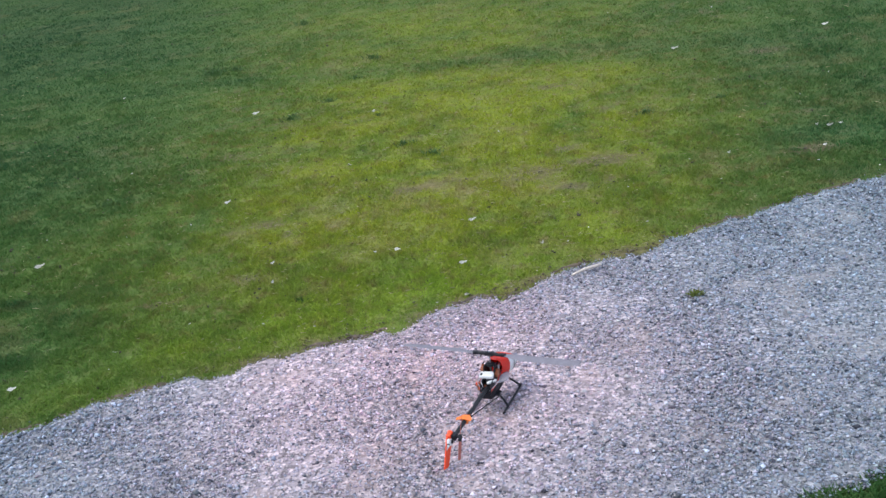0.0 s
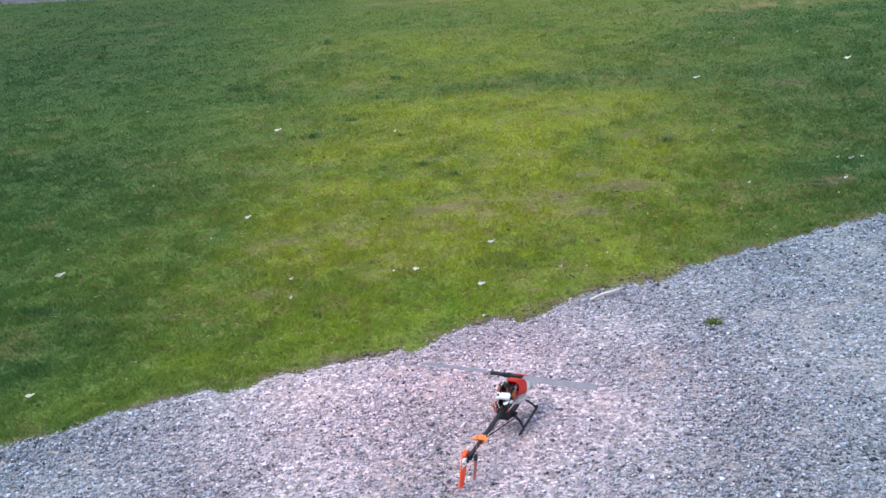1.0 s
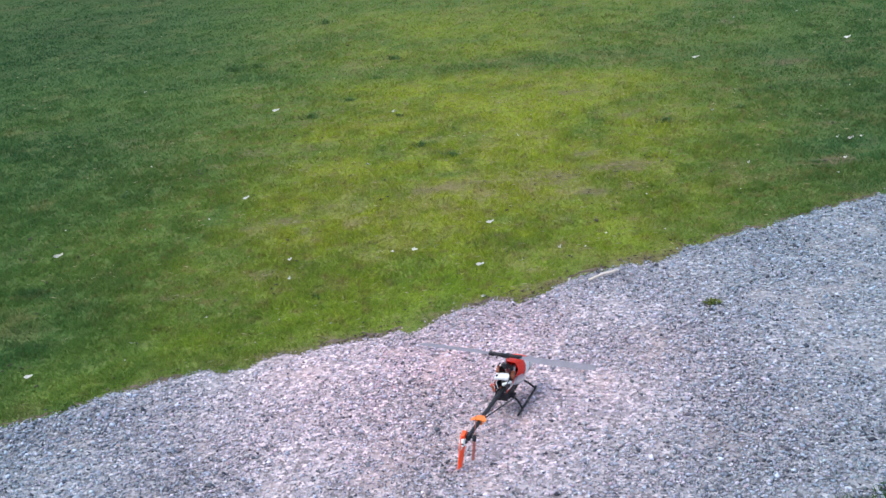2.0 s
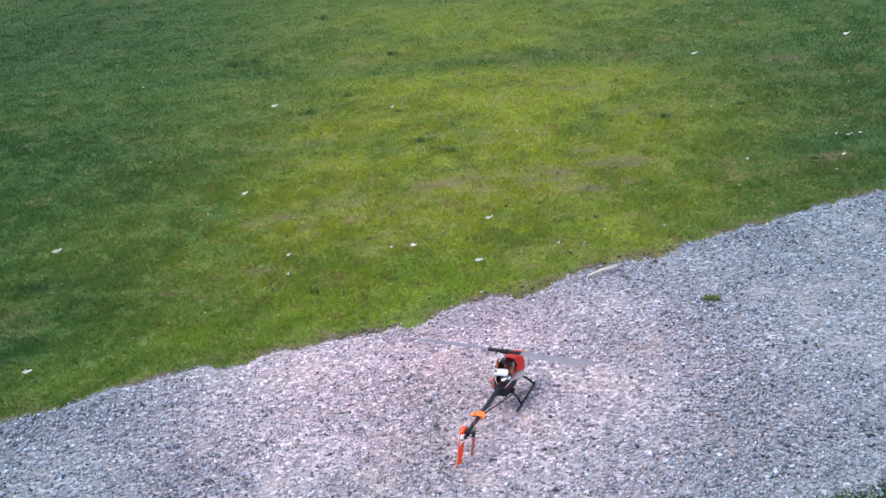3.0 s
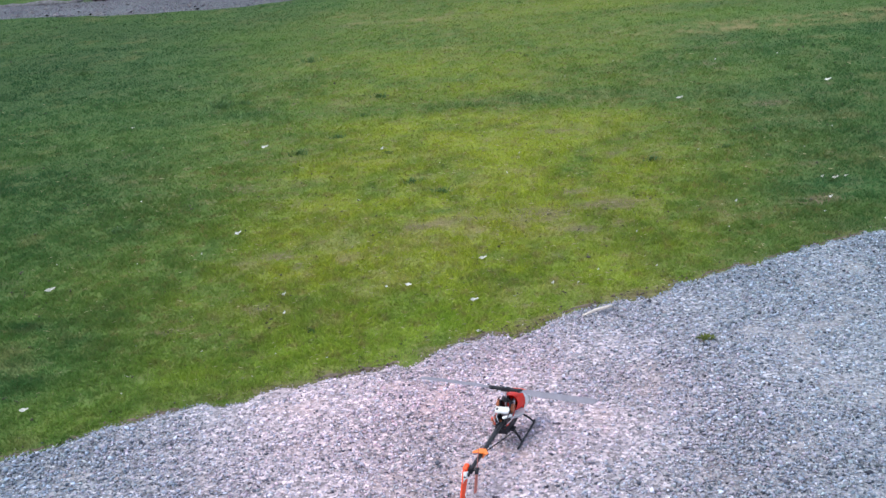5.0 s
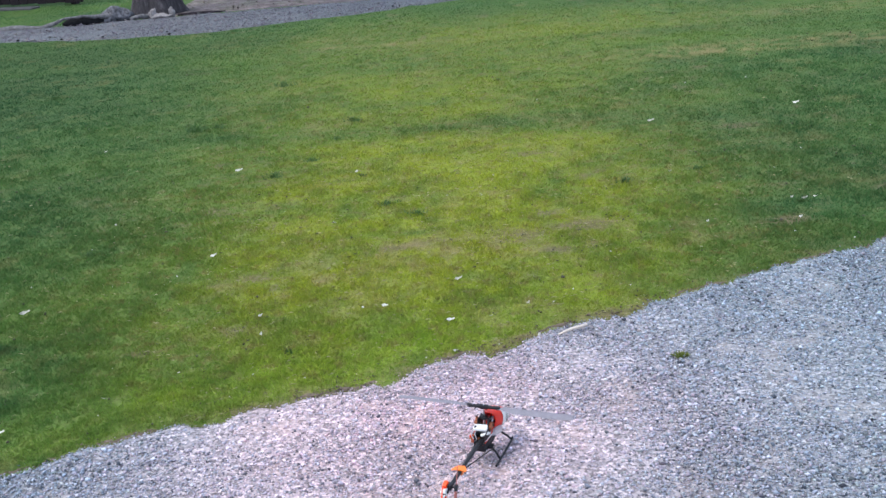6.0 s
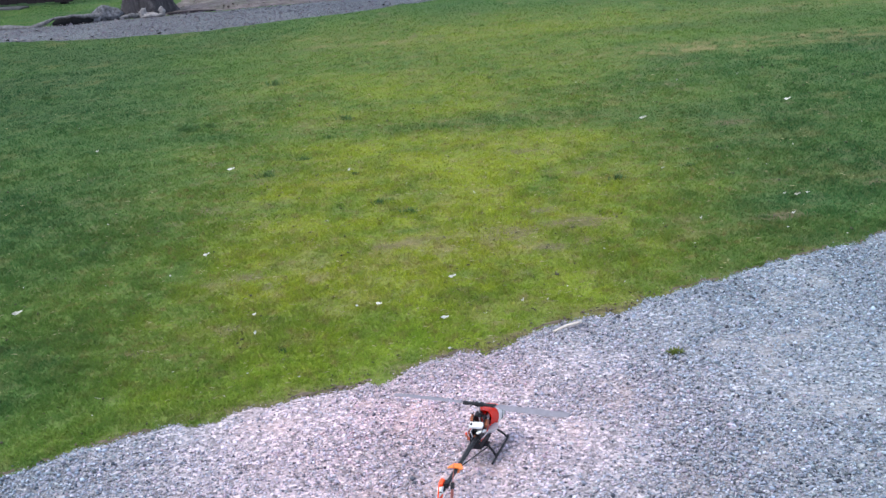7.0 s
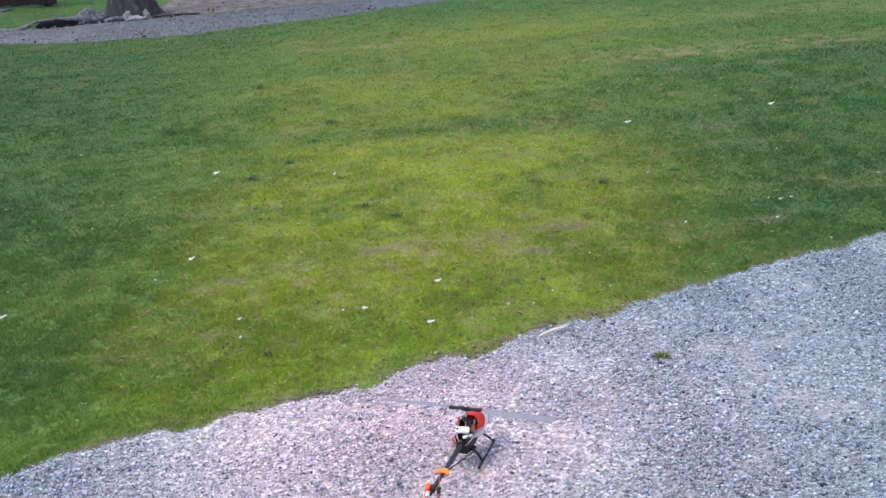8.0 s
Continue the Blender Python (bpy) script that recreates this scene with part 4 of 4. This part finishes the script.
def build_tufts():
    """Taller dark clumps that stand out of the lawn."""
    rng = random.Random(12)
    meshes = []
    for k in range(4):
        bm = bmesh.new()
        for i in range(60):
            a, r = rng.uniform(0, 6.28), rng.uniform(0, 0.06) * rng.random() ** 0.3
            base = Vector((math.cos(a) * r * 1.5, math.sin(a) * r * 0.7, 0.0))
            h = rng.uniform(0.018, 0.042)
            tip = base + Vector((rng.uniform(-1, 1) * h, rng.uniform(-1, 1) * h, h))
            side = Vector((rng.uniform(-1, 1), rng.uniform(-1, 1), 0)).normalized() * rng.uniform(0.0012, 0.0026)
            mid = base.lerp(tip, 0.5) + Vector((0, 0, h * 0.2))
            q = [bm.verts.new(p) for p in (base - side, base + side, mid + side * 0.9, tip, mid - side * 0.9)]
            bm.faces.new(q)
        meshes.append(mesh_of("grass_tuft", bm, mat_tuft, None))
    spots = [(-1.93, 7.6, 1.3), (-1.80, 7.66, 0.9), (-1.54, 9.04, 1.2), (-3.43, 9.14, 0.8), (-2.9, 7.93, 0.8), (-0.87, 7.61, 0.9), (-0.92, 7.11, 0.6), (-0.69, 6.2, 0.5), (-1.02, 6.6, 0.7), (0.12, 8.7, 0.5), (1.84, 7.68, 0.9),
             (1.66, 7.08, 0.5), (1.1, 5.91, 0.6), (0.7, 5.75, 0.8), (-0.5, 5.61, 0.8), (-0.75, 3.83, 0.5), (-0.35, 5.41, 0.8), (-1.19, 6.28, 0.9), (-1.86, 5.09, 0.7), (1.46, 5.24, 0.7), (1.26, 4.98, 0.5)]
    for k, (tx, ty, size) in enumerate(spots):
        ob = put("grass_tuft", meshes[k % 4], (tx, ty, 0), 12 * (k % 5) - 20, "dark green tuft of longer grass in the lawn", "grass tuft", "dark tufts in the lawn")
        ob.scale = (size, size, size)


build_tufts()


def build_weed():
    rng = random.Random(3)
    bm = bmesh.new()
    for i in range(95):
        a, r = rng.uniform(0, 6.28), rng.uniform(0.0, 0.016)
        out, h = rng.uniform(0.006, 0.019), rng.uniform(0.006, 0.017)
        c, s = math.cos(a), math.sin(a)
        base = Vector((c * r * 1.5, s * r, 0.004))
        tip = base + Vector((c * out, s * out * 0.8, h))
        side = Vector((-s, c, 0)) * rng.uniform(0.0012, 0.0024)
        midp = base.lerp(tip, 0.55) + Vector((0, 0, h * 0.25))
        q = [bm.verts.new(p) for p in (base - side * 0.5, base + side * 0.5, midp + side, tip, midp - side)]
        bm.faces.new(q)
    me = mesh_of("weed", bm, mat_blade, None)
    set_value(me, "yellowing", np.full(len(me.vertices), 0.35))
    set_value(me, "dry", np.full(len(me.vertices), 0.25))
    put("weed", me, (0.617, 3.590, 0.006), 0, "small green weed growing out of the gravel", "weed")


build_weed()


# ---- model helicopter: x runs to the nose, y to its left, the shaft stands at the origin ----
def build_helicopter():
    heli = thing("model_helicopter", (-0.041, 2.985, 0.012), 72, "red and orange radio-controlled helicopter standing on black skids on the gravel", "model helicopter")
    H = 0.158

    # canopy: an egg-shaped shell open to the rear
    def shell(t, a, grow=0.0):
        x = 0.016 + 0.114 * t
        swell = min(1.0, t / 0.66)
        half = 0.0175 + 0.0145 * swell * (2 - swell)
        half = half * math.sqrt(max(0.02, 1 - (max(0.0, t - 0.66) / 0.35) ** 2.4)) + grow
        top = 0.143 - 0.058 * t ** 2.2 + grow
        low = 0.080 - 0.020 * math.sin(math.pi * min(1.0, t * 0.9)) - 0.004 * t - grow
        zc, hz = (top + low) / 2, (top - low) / 2 * (1 - 0.35 * t ** 3)
        ca, sa = math.cos(a), math.sin(a)
        reach = 0.020 * max(0.0, sa) * (1 - t) ** 2
        return (x - reach, half * (1 - 0.28 * max(0.0, -sa)) * math.copysign(abs(ca) ** 0.65, ca) - 0.011, zc + hz * math.copysign(abs(sa) ** 0.75, sa))

    bm = bmesh.new()
    rings = [[bm.verts.new(shell(i / 12, 2 * math.pi * k / 24)) for k in range(24)] for i in range(13)]
    for p, q in zip(rings, rings[1:]):
        for k in range(24):
            bm.faces.new((p[k], q[k], q[(k + 1) % 24], p[(k + 1) % 24]))
    bm.faces.new(rings[-1][::-1])
    bmesh.ops.recalc_face_normals(bm, faces=bm.faces[:])
    bmesh.ops.solidify(bm, geom=bm.faces[:], thickness=0.0008)
    canopy = part("canopy", bm, mat_red, heli, "glossy red canopy", smooth=50)
    for side in (0.0, math.pi):
        # white side panel wrapped on the shell, with a dark round mark
        bm = bmesh.new()
        flip = 1 if side == 0 else -1
        grid = [[bm.verts.new(shell(0.33 + 0.63 * i / 8 - 0.05 * (k / 6) ** 2, side + flip * radians(-62 + 104 * k / 6), 0.0012)) for k in range(7)] for i in range(9)]
        for p, q in zip(grid, grid[1:]):
            for k in range(6):
                bm.faces.new((p[k], q[k], q[k + 1], p[k + 1]))
        bmesh.ops.recalc_face_normals(bm, faces=bm.faces[:])
        part("side_panel", bm, mat_white, canopy, "white side panel", smooth=60)
        bm = bmesh.new()
        n = 20
        rings = [[bm.verts.new(shell(0.60 + q * math.cos(2 * math.pi * k / n), side + flip * radians(2 + 290 * q * math.sin(2 * math.pi * k / n)), 0.0022)) for k in range(n)] for q in (0.105, 0.075)]
        for k in range(n):
            bm.faces.new((rings[0][k], rings[0][(k + 1) % n], rings[1][(k + 1) % n], rings[1][k]))
        bmesh.ops.recalc_face_normals(bm, faces=bm.faces[:])
        part("round_mark", bm, mat_black, canopy, "dark ring on the white panel")

    # frame sides
    outline = [(-0.062, 0.060), (-0.050, 0.048), (0.050, 0.042), (0.070, 0.050), (0.058, 0.070), (0.030, 0.082), (0.022, 0.125), (-0.018, 0.125), (-0.024, 0.095), (-0.058, 0.090)]
    for side in (-1, 1):
        bm = bmesh.new()
        plate(bm, outline, 0.002, Matrix.Translation((0, side * 0.015, 0)))
        part("frame_side", bm, mat_black, heli)
    bm = bmesh.new()
    box(bm, (0.13, 0.030, 0.004), (0.012, 0, 0.044), bevel=0.001)
    box(bm, (0.05, 0.034, 0.026), (-0.036, 0, 0.060), bevel=0.003)
    box(bm, (0.070, 0.033, 0.014), (-0.018, 0, 0.056), bevel=0.003)
    part("bottom_plate", bm, mat_black, heli)
    bm = bmesh.new()
    box(bm, (0.074, 0.030, 0.009), (0.004, 0, 0.041), bevel=0.002)
    box(bm, (0.024, 0.054, 0.007), (-0.022, -0.002, 0.046), bevel=0.002)
    part("landing_gear_mount", bm, mat_black, heli, "black tray under the frame")
    # electronics on the rear deck
    bm = bmesh.new()
    box(bm, (0.024, 0.040, 0.009), (-0.028, 0.004, 0.105), (0, -8, 4), 0.002)
    receiver = part("receiver", bm, mat_white, heli, "white receiver box on the rear deck")
    bm = bmesh.new()
    box(bm, (0.009, 0.006, 0.003), (-0.033, 0.018, 0.1095), (0, -8, 4), 0.001)
    part("port", bm, mat_black, receiver, "dark connector port")
    bm = bmesh.new()
    box(bm, (0.030, 0.009, 0.006), (-0.036, -0.012, 0.090), (0, 0, -38), 0.0015)
    part("speed_controller", bm, mat_white, heli, "pale speed controller")
    for sx, sy, sz, tz in ((-0.006, 0.021, 0.112, 0), (-0.004, -0.018, 0.100, 0), (-0.040, 0.020, 0.072, 90)):
        bm = bmesh.new()
        box(bm, (0.020, 0.009, 0.018), (sx, sy, sz), (0, 0, tz), 0.001)
        box(bm, (0.030, 0.010, 0.002), (sx, sy, sz + 0.004), (0, 0, tz))
        rod(bm, (sx, sy, sz + 0.010), (sx, sy, sz + 0.015), 0.004)
        servo = part("servo", bm, mat_brown, heli, "brown servo case")
        bm = bmesh.new()
        box(bm, (0.018, 0.004, 0.0015), (sx + 0.006, sy, sz + 0.0155), (0, 0, tz), 0.0005)
        part("servo_arm", bm, mat_black, servo)
    # pale block added where the inside of the canopy looks bright
    bm = bmesh.new()
    box(bm, (0.022, 0.018, 0.012), (0.016, -0.012, 0.112), (0, 0, 8), 0.002)
    part("pale_block", bm, mat_pale, heli, "pale block beside the mast")
    bm = bmesh.new()
    box(bm, (0.018, 0.008, 0.007), (-0.038, 0.030, 0.082), (0, 20, 10), 0.0015)
    part("connector", bm, mat_orange, heli, "orange plug on a lead")
    for y0 in (-0.021, 0.003):
        bm = bmesh.new()
        rod(bm, (0.080, y0, 0.070), (0.074, y0, 0.042), 0.003, sides=8)
        part("front_strut", bm, mat_black, heli)
    # main gear and motor
    bm = bmesh.new()
    rod(bm, (0.012, -0.010, 0.078), (0.012, -0.010, 0.083), 0.036, sides=40)
    part("main_gear", bm, mat_pale, heli, "grey main gear wheel")
    bm = bmesh.new()
    rod(bm, (0.040, 0, 0.046), (0.040, 0, 0.076), 0.014, sides=24)
    part("motor", bm, mat_alu, heli, "metal motor can")
    bm = bmesh.new()
    box(bm, (0.056, 0.022, 0.013), (0.060, -0.004, 0.067), bevel=0.003)
    part("battery", bm, mat_black, heli, "black battery pack under the canopy")
    for k, (y0, c) in enumerate(((0.012, mat_wire), (-0.012, mat_wire), (0.006, mat_black))):
        bm = bmesh.new()
        pipe(bm, [(0.02, y0, 0.088), (0.0, y0 * 1.9, 0.092), (-0.03, y0 * 2.2, 0.084), (-0.055, y0 * 1.6, 0.076), (-0.06, y0, 0.066)], 0.0016, 6)
        part("wire", bm, c, heli, "thin lead along the frame")

    for y0, z0 in ((0.020, 0.088), (-0.019, 0.084), (0.012, 0.094)):
        bm = bmesh.new()
        pipe(bm, [(-0.058, y0 * 0.6, z0 - 0.012), (-0.048, y0 * 1.3, z0), (-0.020, y0 * 1.5, z0 + 0.003), (0.010, y0 * 1.4, z0 - 0.002), (0.030, y0, z0 - 0.010)], 0.0014, 6)
        part("pale_wire", bm, mat_pale, heli, "pale servo lead")

    # mast and rotor head
    bm = bmesh.new()
    rod(bm, (0, 0, 0.05), (0, 0, H + 0.008), 0.0025)
    part("main_shaft", bm, mat_alu, heli)
    bm = bmesh.new()
    rod(bm, (0, 0, H - 0.036), (0, 0, H - 0.030), 0.012, sides=20)
    rod(bm, (0, 0, H - 0.030), (0, 0, H - 0.026), 0.008, sides=20)
    for a in (0, 120, 240):
        c, s = math.cos(radians(a)), math.sin(radians(a))
        rod(bm, (0, 0, H - 0.033), (0.016 * c, 0.016 * s, H - 0.033), 0.002, sides=6)
        rod(bm, (0.016 * c, 0.016 * s, H - 0.034), (0.018 * c, 0.020 * s, 0.118), 0.001, sides=6)
    part("swashplate", bm, mat_black, heli)
    spin = radians(BLADE_TURN)
    m = Matrix.Rotation(spin, 4, "Z")
    bm = bmesh.new()
    box(bm, (0.026, 0.012, 0.012), (0, 0, H), bevel=0.002)
    bmesh.ops.transform(bm, matrix=m, verts=bm.verts[:])
    part("rotor_hub", bm, mat_black, heli, "black rotor hub")
    for side in (0, math.pi):
        mm = Matrix.Rotation(spin + side, 4, "Z")
        bm = bmesh.new()
        rod(bm, (0.012, 0, H), (0.036, 0, H), 0.0055, 0.005, 14)
        box(bm, (0.016, 0.010, 0.009), (0.042, 0, H), bevel=0.0015)
        rod(bm, (0.022, 0.004, H - 0.001), (0.022, 0.014, H - 0.003), 0.0018, sides=8)
        bmesh.ops.transform(bm, matrix=mm, verts=bm.verts[:])
        part("blade_grip", bm, mat_black, heli, "black blade grip")
        bm = bmesh.new()
        rows = []
        for i in range(9):
            t = i / 8
            x = 0.040 + 0.226 * t
            lead = 0.0085 if i else 0.005
            trail = -(0.004 + 0.0145 * min(1, t * 5)) if i < 8 else -0.014
            pitch = 0.16
            sec = [(lead, 0.0), (lead * 0.6, 0.0015), (0.0, 0.0018), (trail * 0.6, 0.001), (trail, 0.0), (trail * 0.5, -0.0009), (lead * 0.6, -0.0012)]
            rows.append([bm.verts.new((x, y, H + z + y * pitch)) for y, z in sec])
        for p, q in zip(rows, rows[1:]):
            for k in range(7):
                bm.faces.new((p[k], p[(k + 1) % 7], q[(k + 1) % 7], q[k]))
        bm.faces.new(rows[0])
        bm.faces.new(rows[-1][::-1])
        bmesh.ops.recalc_face_normals(bm, faces=bm.faces[:])
        bmesh.ops.transform(bm, matrix=mm, verts=bm.verts[:])
        part("rotor_blade", bm, mat_grey, heli, "slim grey main rotor blade", smooth=60)

    # tail
    bm = bmesh.new()
    rod(bm, (-0.045, 0, 0.074), (-0.306, 0, 0.080), 0.0058, sides=16)
    part("tail_boom", bm, mat_carbon, heli, "black tail boom tube")
    for side in (-1, 1):
        bm = bmesh.new()
        pipe(bm, [(-0.020, side * 0.030, 0.040), (-0.11, side * 0.018, 0.057), (-0.205, side * 0.005, 0.074)], 0.0018, 8)
        part("boom_strut", bm, mat_black, heli)
    bm = bmesh.new()
    rod(bm, (-0.05, -0.009, 0.082), (-0.300, -0.009, 0.087), 0.0009, sides=6)
    part("tail_pushrod", bm, mat_black, heli)
    bm = bmesh.new()
    fin = [(-0.018, -0.020), (-0.009, -0.022), (0.010, -0.009), (0.012, 0.009), (-0.009, 0.022), (-0.018, 0.020), (-0.012, 0.006), (-0.012, -0.006)]
    plate(bm, fin, 0.0016, pose(-0.226, 0, 0.087, 90, 0, 0))
    box(bm, (0.018, 0.017, 0.018), (-0.226, 0, 0.078), bevel=0.003)
    part("stabiliser", bm, mat_amber, heli, "orange horizontal stabiliser clamped on the boom")
    bm = bmesh.new()
    vf = [(0.016, 0.010), (0.0, 0.018), (-0.014, 0.010), (-0.020, -0.010), (-0.034, -0.045), (-0.042, -0.066), (-0.020, -0.070), (-0.004, -0.040), (0.012, -0.012)]
    plate(bm, vf, 0.0032, pose(-0.318, 0.014, 0.072, 0, 0, -7))
    box(bm, (0.020, 0.012, 0.012), (-0.315, 0.012, 0.086), (0, -20, -7), 0.002)
    fin = part("tail_fin", bm, mat_orange, heli, "bright orange swept vertical tail fin")
    bm = bmesh.new()
    plate(bm, [(0.010, 0.006), (-0.012, 0.004), (-0.021, -0.020), (0.008, -0.014)], 0.0050, pose(-0.318, 0.014, 0.072, 0, 0, -7))
    part("fin_sticker", bm, mat_white, fin, "white sticker on the fin")
    bm = bmesh.new()
    box(bm, (0.021, 0.013, 0.020), (-0.324, 0.0125, 0.069), (0, 12, -7), 0.002)
    rod(bm, (-0.318, 0.012, 0.064), (-0.318, 0.026, 0.064), 0.003)
    bearing = part("tail_bearing", bm, mat_white, heli, "white bearing block on the fin")
    bm = bmesh.new()
    rod(bm, (-0.331, 0.0105, 0.068), (-0.3355, 0.010, 0.067), 0.0036, sides=12)
    box(bm, (0.010, 0.004, 0.010), (-0.320, 0.0045, 0.069), (0, 12, -7), 0.001)
    part("bearing_bore", bm, mat_black, bearing, "dark round bore")
    bm = bmesh.new()
    box(bm, (0.022, 0.014, 0.016), (-0.308, 0.002, 0.078), bevel=0.002)
    rod(bm, (-0.312, -0.004, 0.078), (-0.312, -0.018, 0.078), 0.002)
    part("tail_gearbox", bm, mat_black, heli)
    bm = bmesh.new()
    box(bm, (0.011, 0.009, 0.018), (-0.312, -0.016, 0.078), (0, TAIL_TURN, 0), 0.002)
    part("tail_hub", bm, mat_black, heli, "black tail rotor hub")
    for s in (-1, 1):
        bm = bmesh.new()
        tb = [(-0.004, 0.008), (0.004, 0.008), (0.005, 0.020), (0.0045, 0.055), (0.002, 0.059), (-0.005, 0.057), (-0.006, 0.020)]
        plate(bm, tb, 0.0016, pose(-0.312, -0.016, 0.078, 0, TAIL_TURN + (0 if s > 0 else 180), 0) @ pose(0, 0, 0, 0, 0, 20))
        part("tail_rotor_blade", bm, mat_tail_blade, heli, "slim dull red tail rotor blade")

    # skids
    for side in (-1, 1):
        bm = bmesh.new()
        pipe(bm, [(-0.058, side * 0.046, 0.004), (-0.05, side * 0.046, 0.003), (0.095, side * 0.046, 0.003), (0.104, side * 0.046, 0.005), (0.108, side * 0.0455, 0.009)], 0.0032, 8)
        part("skid", bm, mat_black, heli, "black landing skid")
    for x, rake in ((-0.018, 0.0), (0.074, 0.028)):
        bm = bmesh.new()
        path = []
        for i in range(13):
            t = i / 12 * 2 - 1
            path.append((x + 0.004 * (1 - abs(t)) + rake * abs(t) ** 2.6, t * 0.046, 0.043 - 0.040 * abs(t) ** 2.6))
        pipe(bm, path, 0.0032, 8)
        part("skid_bow", bm, mat_black, heli, "black curved skid bow")


BLADE_TURN, TAIL_TURN = 87.0, 24.0
build_helicopter()
